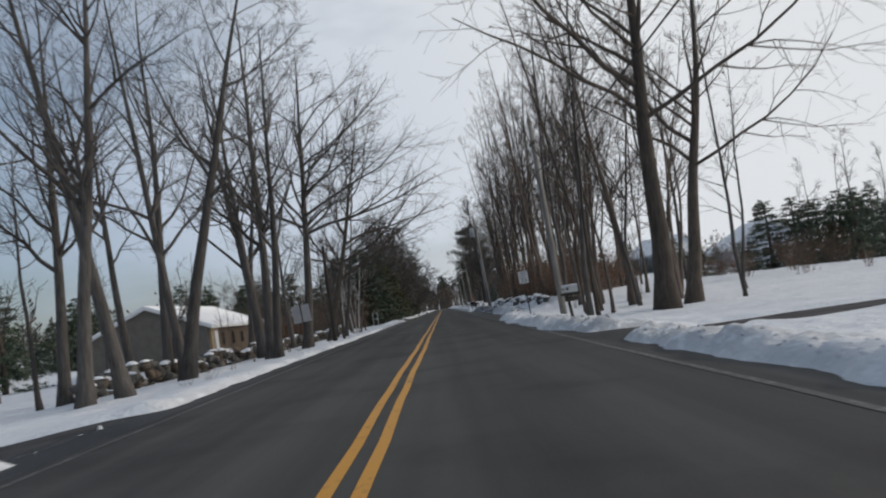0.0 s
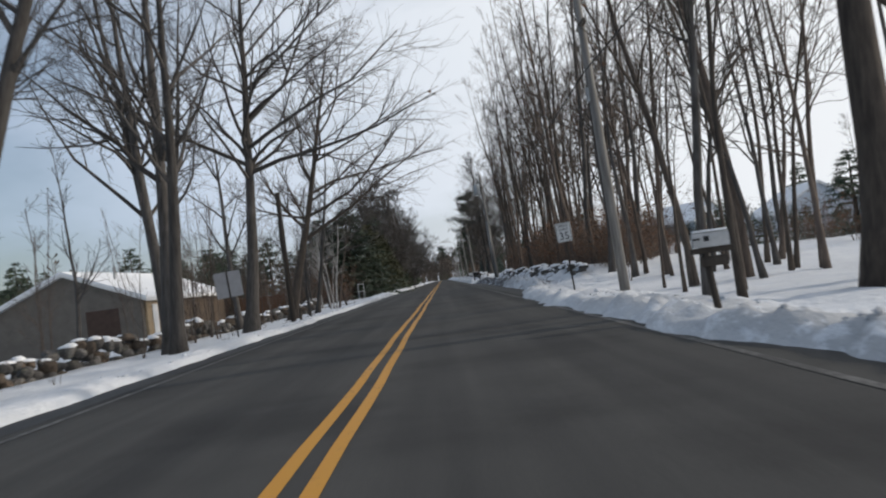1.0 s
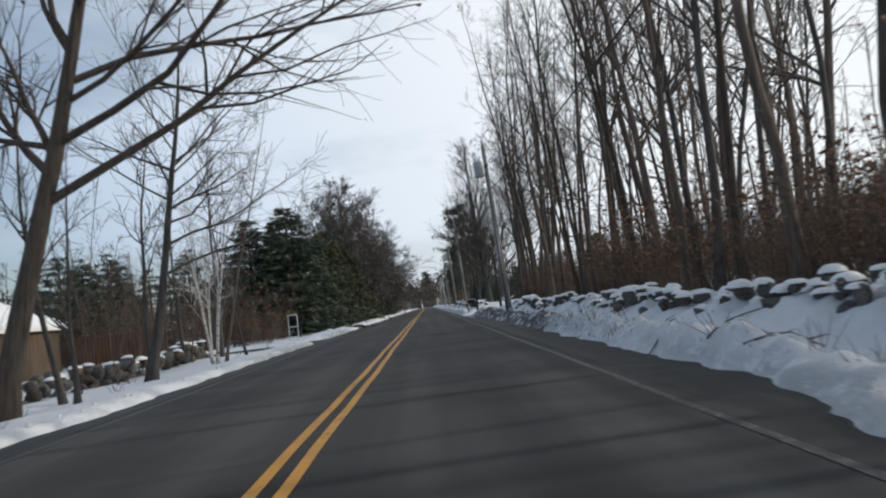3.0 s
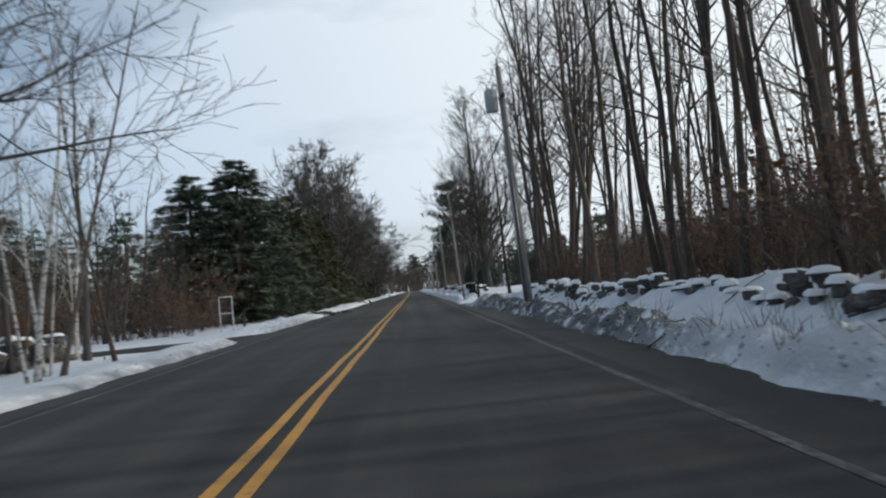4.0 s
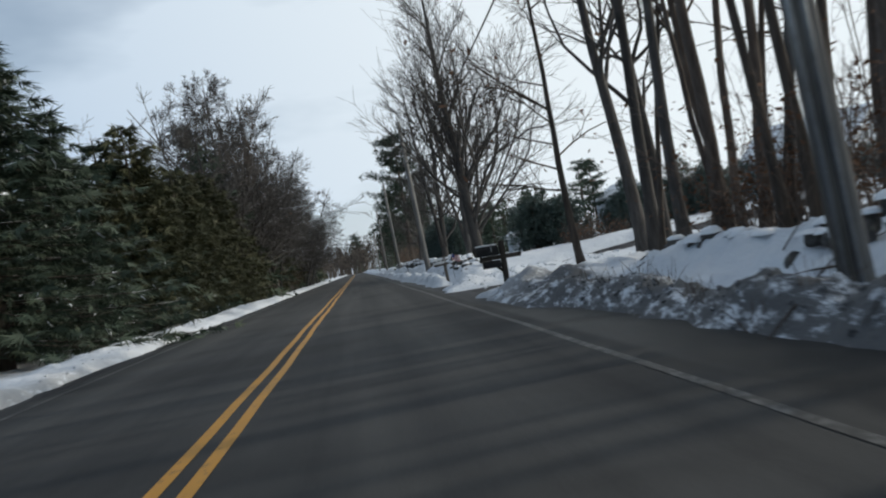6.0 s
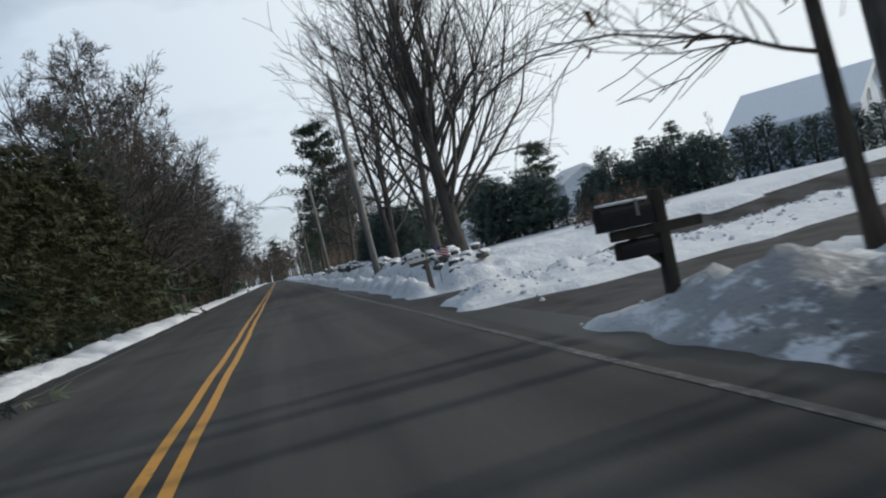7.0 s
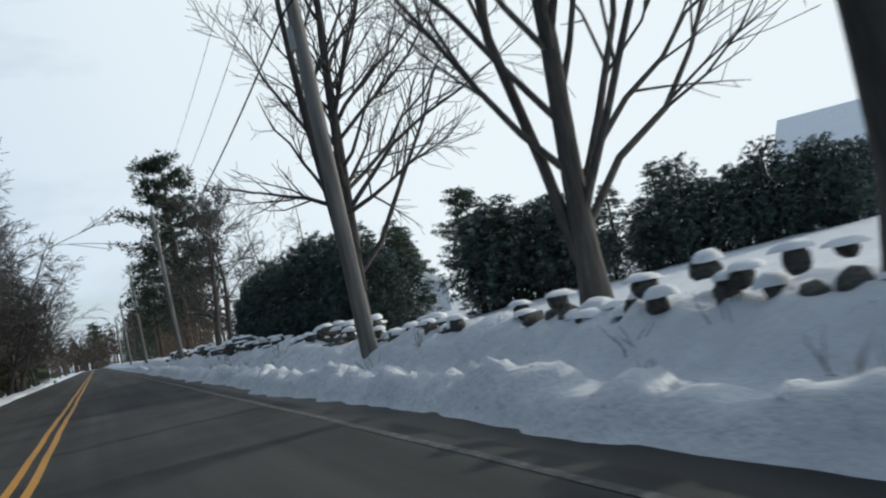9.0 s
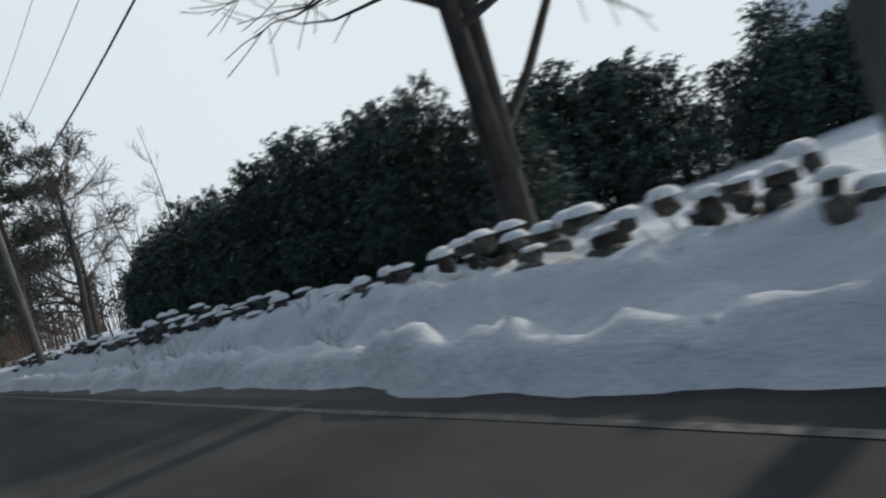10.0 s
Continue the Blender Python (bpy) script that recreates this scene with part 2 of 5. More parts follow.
M = dict(
    asphalt=material("asphalt", b_asphalt, 0.7, spec=0.15),
    drive=material("driveway_asphalt", b_plain((0.055, 0.055, 0.057), 0.5, 1.2, 1, 0.3), 0.9, spec=0.1),
    yellow=material("yellow_road_paint", b_paint((0.50, 0.24, 0.025), 0.74), 0.6),
    white=material("white_road_paint", b_paint((0.135, 0.135, 0.132), 0.54), 0.6),
    snow=material("snow", b_snow, 0.75, spec=0.2),
    snow_cap=material("snow_cap", b_snow_plain, 0.75, spec=0.2),
    bark=material("grey_bark", b_bark((0.040, 0.036, 0.033), (0.112, 0.104, 0.097), 0.9), 0.9),
    bark_dark=material("dark_bark", b_bark((0.04, 0.033, 0.028), (0.12, 0.098, 0.08), 0.9), 0.9),
    bark_pale=material("pale_bark", b_bark((0.10, 0.085, 0.07), (0.25, 0.21, 0.17), 0.9), 0.9),
    bark_red=material("red_brown_bark", b_bark((0.068, 0.053, 0.045), (0.17, 0.135, 0.11), 0.5), 0.9),
    birch=material("birch_bark", b_birch, 0.7),
    spruce=material("spruce_needles", b_needles((0.036, 0.056, 0.038), (0.080, 0.108, 0.070), 0.09), 0.7),
    cedar=material("cedar_foliage", b_needles((0.038, 0.042, 0.019), (0.078, 0.078, 0.036), 0.0), 0.7),
    arbor=material("arborvitae_foliage", b_needles((0.042, 0.066, 0.062), (0.095, 0.130, 0.110), 0.06), 0.7),
    pine=material("pine_needles", b_needles((0.018, 0.036, 0.022), (0.042, 0.068, 0.042), 0.02), 0.7),
    dry=material("dry_leaves", b_leafdry, 0.8),
    stone=material("field_stone", b_stone, 0.85),
    stone_brown=material("brown_field_stone", b_stone_brown, 0.85),
    pole=material("weathered_pole_wood", b_wood((0.22, 0.21, 0.195)), 0.9),
    wood=material("grey_post_wood", b_wood((0.13, 0.11, 0.09)), 0.9),
    wood_dark=material("dark_post_wood", b_wood((0.05, 0.042, 0.035)), 0.9),
    steel=material("galvanised_steel", b_plain((0.30, 0.31, 0.32), 0.15, 8), 0.45, 0.8),
    steel_dark=material("brown_steel_post", b_plain((0.07, 0.06, 0.05), 0.3, 8), 0.6, 0.3),
    sign_white=material("white_sign_sheeting", b_plain((0.62, 0.63, 0.63), 0.08, 6, 1, 0.02), 0.5),
    sign_back=material("bare_aluminium_sign_back", b_plain((0.33, 0.33, 0.34), 0.1, 4, 1, 0.02), 0.5, 0.5),
    black=material("black_paint", b_plain((0.014, 0.014, 0.015), 0.3, 6), 0.45),
    grey_box=material("light_grey_mailbox_paint", b_plain((0.42, 0.42, 0.42), 0.15, 7), 0.5),
    tank=material("grey_transformer_paint", b_plain((0.36, 0.38, 0.39), 0.12, 5), 0.5),
    wire=material("cable_sheath", b_plain((0.02, 0.02, 0.02), 0.2, 5), 0.6),
    siding=material("grey_clapboard", b_plain((0.155, 0.14, 0.122), 0.14, 2), 0.8),
    siding_tan=material("tan_clapboard", b_plain((0.36, 0.27, 0.17), 0.2, 2), 0.8),
    siding_brown=material("brown_board_siding", b_wood((0.09, 0.065, 0.045)), 0.85),
    siding_white=material("pale_blue_white_siding", b_plain((0.55, 0.60, 0.66), 0.08, 2), 0.8),
    trim=material("white_trim_paint", b_plain((0.70, 0.70, 0.69), 0.06, 4), 0.6),
    fence=material("red_brown_fence_wood", b_wood((0.12, 0.065, 0.04)), 0.9),
    door_brown=material("brown_garage_door", b_plain((0.07, 0.045, 0.035), 0.2, 3), 0.7),
    glass=material("dark_window_glass", b_plain((0.02, 0.025, 0.03), 0.1, 2, 1, 0.0), 0.08, spec=0.6),
    red=material("red_cloth", b_plain((0.42, 0.05, 0.05), 0.1, 8), 0.8),
    blue=material("blue_cloth", b_plain((0.03, 0.05, 0.20), 0.1, 8), 0.8),
    cloth=material("white_cloth", b_plain((0.70, 0.68, 0.66), 0.05, 8), 0.8),
)
# ------------------------------------------------------------------ mesh helpers
rng = np.random.default_rng(7)


def mesh_data(name, verts, faces, mat=None, smooth=False):
    me = bpy.data.meshes.new(name)
    me.from_pydata([tuple(map(float, v)) for v in verts], [], [tuple(map(int, f)) for f in faces])
    if smooth:
        me.polygons.foreach_set("use_smooth", [True] * len(me.polygons))
    if mat:
        me.materials.append(mat)
    me.update()
    return me


def bm_data(name, bm, mat=None, smooth=False):
    me = bpy.data.meshes.new(name)
    bm.to_mesh(me)
    bm.free()
    if smooth:
        me.polygons.foreach_set("use_smooth", [True] * len(me.polygons))
    if mat:
        me.materials.append(mat)
    return me


def part(name, data, parent, label="", m=None):
    ob = new(name, data)
    ob.parent = parent
    if m is not None:
        ob.matrix_basis = m
    return tagged(ob, label)


def thing(name, label, category, group="", kind="", m=None):
    ob = new(name)
    ob.empty_display_size = 0.2
    if m is not None:
        ob.matrix_basis = m
    return tagged(ob, label, category, group, kind)


def box_bm(x0, x1, y0, y1, z0, z1, bevel=0.0, bm=None):
    own = bmesh.new()
    bmesh.ops.create_cube(own, size=1)
    for v in own.verts:
        v.co = Vector(((x0 + x1) / 2 + v.co.x * (x1 - x0), (y0 + y1) / 2 + v.co.y * (y1 - y0), (z0 + z1) / 2 + v.co.z * (z1 - z0)))
    if bevel:
        bmesh.ops.bevel(own, geom=own.edges[:], offset=bevel, segments=2, affect="EDGES", profile=0.6)
    if bm is None:
        return own
    tmp = bpy.data.meshes.new("tmp")
    own.to_mesh(tmp)
    own.free()
    bm.from_mesh(tmp)
    bpy.data.meshes.remove(tmp)
    return bm


def cross3(a, b):
    return np.stack([a[:, 1] * b[:, 2] - a[:, 2] * b[:, 1], a[:, 2] * b[:, 0] - a[:, 0] * b[:, 2], a[:, 0] * b[:, 1] - a[:, 1] * b[:, 0]], 1)


def tube(points, radii, sides, cap=True):
    """Verts and faces of a tapered tube along points."""
    p = np.asarray(points, float)
    r = np.asarray(radii, float)
    step = p[1:] - p[:-1]
    d = np.concatenate([step[:1], (step[1:] + step[:-1]) / 2, step[-1:]])
    d /= np.sqrt((d * d).sum(1))[:, None] + 1e-9
    ref = np.where(np.abs(d[:, 2:3]) > 0.9, np.array([[1.0, 0, 0]]), np.array([[0, 0, 1.0]]))
    u = cross3(d, ref)
    for i in range(1, len(u)):
        u[i] = u[i - 1] - d[i] * (u[i - 1] @ d[i])
    u /= np.sqrt((u * u).sum(1))[:, None] + 1e-9
    w = cross3(d, u)
    a = np.arange(sides) * 2 * np.pi / sides
    ring = u[:, None] * np.cos(a)[None, :, None] + w[:, None] * np.sin(a)[None, :, None]
    v = (p[:, None] + ring * r[:, None, None]).reshape(-1, 3)
    n = len(p)
    i = np.arange(n - 1)[:, None] * sides
    j = np.arange(sides)[None]
    k = (j + 1) % sides
    f = np.stack([i + j, i + k, i + sides + k, i + sides + j], -1).reshape(-1, 4)
    if cap:
        f = f.tolist()
        f.append([(n - 1) * sides + q for q in range(sides)])
        f.append([q for q in range(sides)][::-1])
    return v, f


class Soup:
    """Gathers verts and faces of many pieces into one mesh."""

    def __init__(self):
        self.v, self.loops, self.sizes, self.n = [], [], [], 0

    def put(self, v, f):
        self.v.append(np.asarray(v, float).reshape(-1, 3))
        if isinstance(f, np.ndarray):
            self.loops.append(f.ravel() + self.n)
            self.sizes.append(np.full(len(f), f.shape[1]))
        else:
            self.loops.append(np.array([q for face in f for q in face]) + self.n)
            self.sizes.append(np.array([len(face) for face in f]))
        self.n += len(self.v[-1])

    def mesh(self, name, mat, smooth=True):
        v, loops, sizes = np.concatenate(self.v), np.concatenate(self.loops), np.concatenate(self.sizes)
        me = bpy.data.meshes.new(name)
        me.vertices.add(len(v))
        me.vertices.foreach_set("co", v.ravel())
        me.loops.add(len(loops))
        me.loops.foreach_set("vertex_index", loops.astype(np.int32))
        me.polygons.add(len(sizes))
        me.polygons.foreach_set("loop_start", (np.cumsum(sizes) - sizes).astype(np.int32))
        me.polygons.foreach_set("use_smooth", np.full(len(sizes), smooth))
        me.update(calc_edges=True)
        me.materials.append(mat)
        return me


def hash2(ix, iy):
    h = (ix.astype(np.int64) * 374761393 + iy.astype(np.int64) * 668265263) & 0xFFFFFFFF
    h = ((h ^ (h >> 13)) * 1274126177) & 0xFFFFFFFF
    return ((h ^ (h >> 16)) & 0xFFFF) / 65535.0


def vnoise(x, y):
    ix, iy = np.floor(x), np.floor(y)
    fx, fy = x - ix, y - iy
    fx, fy = fx * fx * (3 - 2 * fx), fy * fy * (3 - 2 * fy)
    a, b, c, d = hash2(ix, iy), hash2(ix + 1, iy), hash2(ix, iy + 1), hash2(ix + 1, iy + 1)
    return (a + (b - a) * fx) * (1 - fy) + (c + (d - c) * fx) * fy - 0.5


def fbm(x, y, octaves=3):
    return sum(vnoise(x * 2**o + 17.3 * o, y * 2**o - 9.1 * o) / 2**o for o in range(octaves))


def sm(a, b, x):
    t = np.clip((x - a) / (b - a), 0, 1)
    return t * t * (3 - 2 * t)


# ------------------------------------------------------------------ the lie of the land
ROAD_L, ROAD_R = -4.85, 2.75
DRIVES = [  # y at the road, slope dy/dx, half width, side, x from, x to
    (10.8, 0.0, 1.7, -1, -4.3, -13.0),
    (79.6, -0.15, 2.1, -1, -4.3, -16.0),
    (15.9, 0.03, 1.25, 1, 2.3, 26.0),
    (99.6, 0.22, 1.75, 1, 2.3, 34.0),
    (106.6, 0.22, 1.2, 1, 2.3, 34.0),
]


def drive_mask(x, y):
    m = np.zeros_like(x)
    wob = 0.35 * fbm(x * 0.8, y * 0.8)
    for y0, k, half, side, xa, xb in DRIVES:
        run = np.abs(x - (ROAD_R if side > 0 else ROAD_L))
        yc = y0 + k * run
        flare = half + 0.7 * np.exp(-run / 1.2)
        on = (1 - sm(flare - 0.15, flare + 0.35, np.abs(y - yc) + wob)) * ((x * side) > 0) * (1 - sm(abs(xb) - 1, abs(xb), np.abs(x)))
        m = np.maximum(m, on)
    return m


def grade(x, y):
    """The ground's own slope, without snowbanks."""
    late = sm(88, 104, y)
    r = np.maximum(x - ROAD_R, 0)
    up = late * 1.15 * sm(2, 28, r) + sm(107.9, 111.0, y) * 0.60 * sm(0.8, 3.0, r) * (1 - 0.6 * sm(12, 30, r)) * (1 - 0.85 * sm(2.6, 8, r) * sm(111, 120, y))
    down = (1 - late) * (-0.20 * sm(0.6, 2.5, r) * (1 - sm(40, 48, y)) - 0.9 * sm(6, 45, r))
    l = np.maximum(ROAD_L - x, 0)
    low = -(0.24 * sm(0.5, 3.5, l) + 0.35 * sm(4, 11, l) + 0.5 * sm(12, 40, l)) * (1 - 0.75 * sm(66, 84, y))
    hill = 5.0 * sm(60, 260, np.abs(x)) * fbm(x * 0.006, y * 0.006) * 2
    return up + down + low + hill


def height(x, y):
    x, y = np.asarray(x, float), np.asarray(y, float)
    n1, n2, n3 = fbm(x * 0.35, y * 0.35), fbm(x * 1.4 + 5, y * 1.4), fbm(x * 3.4, y * 3.4 + 3)
    g = grade(x, y)
    edge_r = 0.30 * fbm(y * 0.35, y * 0 + 3.3) + 0.22 * fbm(x * 1.7, y * 1.3)
    s = x - ROAD_R - edge_r + 0.50 * sm(19, 22, y) * (1 - sm(39, 43, y)) - 0.72 * sm(43.5, 49, y) * (1 - sm(89, 92.5, y)) - 0.12 * sm(110, 114, y)
    z1 = sm(43, 50, y) * (1 - sm(90, 93, y))
    z2 = sm(107.7, 108.9, y)
    z0 = (1 - sm(42, 48, y))
    zm = sm(91, 93.5, y) * (1 - sm(96.2, 97.6, y))
    lump = 1 + 1.1 * n2 + 0.5 * n3
    row = np.exp(-(((s - 0.55) / 0.33) ** 2))
    right = -0.10 + 0.16 * sm(0, 0.3, s)
    right = right + z0 * (0.12 * row * lump + 0.03 * sm(0.5, 1.5, s) + 0.10 * n3 * sm(0.1, 0.6, s) * (1 - sm(2, 4, s)))
    right = right + z1 * (0.26 * row * lump + 0.60 * sm(0.8, 2.6, s) * (1 - 0.3 * sm(3.0, 4.2, s)) * (1 + 0.45 * n2) + 0.11 * n3 * sm(0.2, 0.8, s) * (1 - sm(3, 4, s)))
    crest = np.exp(-(((s - 0.55 - 0.1 * n1) / np.where(s > 0.55, 0.26, 0.36)) ** 2))
    right = right + z2 * (0.27 * crest * (1 + 0.5 * n2 + 0.25 * n3) + 0.30 * sm(0.8, 1.6, s) * (1 - 0.95 * sm(1.75, 2.7, s)) * (1 + 0.25 * n2) + (0.14 * n3 + 0.10 * fbm(x * 2.3 + 7, y * 2.1)) * sm(0.1, 0.6, s) * (1 - sm(2.6, 3.5, s)))
    right = right + zm * (0.30 * sm(0.1, 1.2, s) * lump)
    # heap between the two drives of the right-hand house
    yy = y - 0.22 * (x - ROAD_R)
    heap = np.exp(-(((yy - 103.5) / 0.80) ** 2)) * sm(-0.2, 1.0, s) * (1 - 0.6 * sm(8, 25, s))
    right = right + 0.17 * heap * (1 + 0.6 * n2 + 0.9 * n3)
    right = right + (0.10 * n1 + 0.035 * n2 + 0.012 * n3) * sm(0.2, 1.0, s)
    sl = ROAD_L - x - 0.22 * fbm(y * 0.4, y * 0 + 8.1) - 0.10 * fbm(x * 2, y * 1.7)
    left = -0.10 + 0.15 * sm(0, 0.22, sl) + 0.05 * np.exp(-(((sl - 0.5) / 0.3) ** 2)) * lump + (0.08 * n1 + 0.03 * n2 + 0.01 * n3) * sm(0.2, 1.0, sl)
    left = left + 0.16 * sm(60, 90, y) * np.exp(-(((sl - 1.0) / 0.6) ** 2)) * lump
    h = np.where(x > -1, right + g * sm(0, 0.6, s), left + g * sm(0, 0.6, sl))
    dm = drive_mask(x, y)
    return h * (1 - dm) + dm * (g * 0.85 - 0.06)


def spread(a, b, step, far, growth):
    mid = list(np.arange(a, b + 1e-6, step))
    lo, hi, d = [], [], step
    while (hi[-1] if hi else b) < far[1]:
        d *= growth
        hi.append((hi[-1] if hi else b) + d)
    d = step
    while (lo[-1] if lo else a) > far[0]:
        d *= growth
        lo.append((lo[-1] if lo else a) - d)
    return np.array(lo[::-1] + mid + hi)


gx = np.concatenate([spread(-9, ROAD_L - 1.6, 0.35, (-2500, -99), 1.2), np.arange(ROAD_L - 1.4, ROAD_L + 0.5, 0.13), [-3, 0, 2.0],
                     np.arange(ROAD_R - 0.45, ROAD_R + 3.2, 0.12), spread(ROAD_R + 3.35, 10, 0.33, (99, 2500), 1.18)])
gx = np.unique(gx.round(3))
gx = gx[np.concatenate([[True], np.diff(gx) > 0.03])]
gy = spread(0, 140, 0.2, (-400, 4000), 1.08)
XX, YY = np.meshgrid(gx, gy, indexing="ij")
ZZ = height(XX, YY)
nx, ny = XX.shape


def ground_z(x, y):
    """Height of the ground mesh below (x, y)."""
    i = min(max(int(np.searchsorted(gx, x)) - 1, 0), nx - 2)
    j = min(max(int(np.searchsorted(gy, y)) - 1, 0), ny - 2)
    a, b = (x - gx[i]) / (gx[i + 1] - gx[i]), (y - gy[j]) / (gy[j + 1] - gy[j])
    return float((ZZ[i, j] * (1 - a) + ZZ[i + 1, j] * a) * (1 - b) + (ZZ[i, j + 1] * (1 - a) + ZZ[i + 1, j + 1] * a) * b)


idx = np.arange(nx * ny).reshape(nx, ny)
gf = np.stack([idx[:-1, :-1], idx[1:, :-1], idx[1:, 1:], idx[:-1, 1:]], -1).reshape(-1, 4)
gme = bpy.data.meshes.new("ground")
gme.vertices.add(nx * ny)
gme.vertices.foreach_set("co", np.stack([XX, YY, ZZ], -1).ravel())
gme.loops.add(len(gf) * 4)
gme.loops.foreach_set("vertex_index", gf.ravel())
gme.polygons.add(len(gf))
gme.polygons.foreach_set("loop_start", np.arange(len(gf)) * 4)
gme.polygons.foreach_set("use_smooth", [True] * len(gf))
gme.update(calc_edges=True)
gme.materials.append(M["snow"])
tagged(new("ground", gme), "snow-covered ground with ploughed banks along the road", "snow", kind="structure")

# ------------------------------------------------------------------ road, paint, drives
ry = np.concatenate([np.arange(-60, 200, 2.0), np.arange(200, 470, 30.0)])
rx = np.array([-5.6, -4.3, -2.6, -0.95, 0.7, 2.35, 3.6, 4.4])
rz = np.array([-0.035, -0.012, -0.004, 0.0, -0.004, -0.012, -0.035, -0.075])
rv = [(x, y, z) for y in ry for x, z in zip(rx, rz)]
rf = [(i * 8 + j, i * 8 + j + 1, (i + 1) * 8 + j + 1, (i + 1) * 8 + j) for i in range(len(ry) - 1) for j in range(7)]
tagged(new("road", mesh_data("road", rv, rf, M["asphalt"], True)), "straight two-lane grey asphalt road with damp shoulders", "road", kind="structure")


def stripe(name, x, width, mat, label):
    ys = np.concatenate([np.arange(-60, 200, 1.5), np.arange(200, 470, 30.0)])
    wob = 0.012 * np.sin(ys * 0.37) + 0.008 * np.sin(ys * 1.3)
    zc = np.interp(x, rx, rz) + 0.005
    v = [(x + w + s * width / 2, y, zc) for y, w in zip(ys, wob) for s in (-1, 1)]
    f = [(2 * i, 2 * i + 1, 2 * i + 3, 2 * i + 2) for i in range(len(ys) - 1)]
    tagged(new(name, mesh_data(name, v, f, mat)), label, "road marking", kind="structure")


stripe("centre_line", -1.05, 0.10, M["yellow"], "worn yellow centre line painted on asphalt")
stripe("centre_line", -0.83, 0.10, M["yellow"], "worn yellow centre line painted on asphalt")
stripe("edge_line", -4.25, 0.09, M["white"], "faded white edge line painted on asphalt")
stripe("edge_line", 2.35, 0.09, M["white"], "faded white edge line painted on asphalt")

for y0, k, half, side, xa, xb in DRIVES:
    xs = np.arange(2.78, abs(xb), 0.5) if side > 0 else -np.arange(4.88, abs(xb), 0.5)
    vs, cs = [], np.linspace(-half - 0.9, half + 0.9, 13)
    for x in xs:
        run = abs(x - (ROAD_R if side > 0 else ROAD_L))
        for c in cs:
            y = y0 + k * run + c
            gxx = np.array([x])
            vs.append((x, y, float(grade(gxx, np.array([y]))[0]) * 0.85 * float(sm(0, 0.6, run)) - 0.03))
    fs = [(i * 13 + j, i * 13 + j + 1, (i + 1) * 13 + j + 1, (i + 1) * 13 + j) for i in range(len(xs) - 1) for j in range(12)]
    tagged(new("driveway", mesh_data("driveway", vs, fs, M["drive"], True)), "ploughed asphalt driveway edged with packed snow", "driveway", kind="structure")
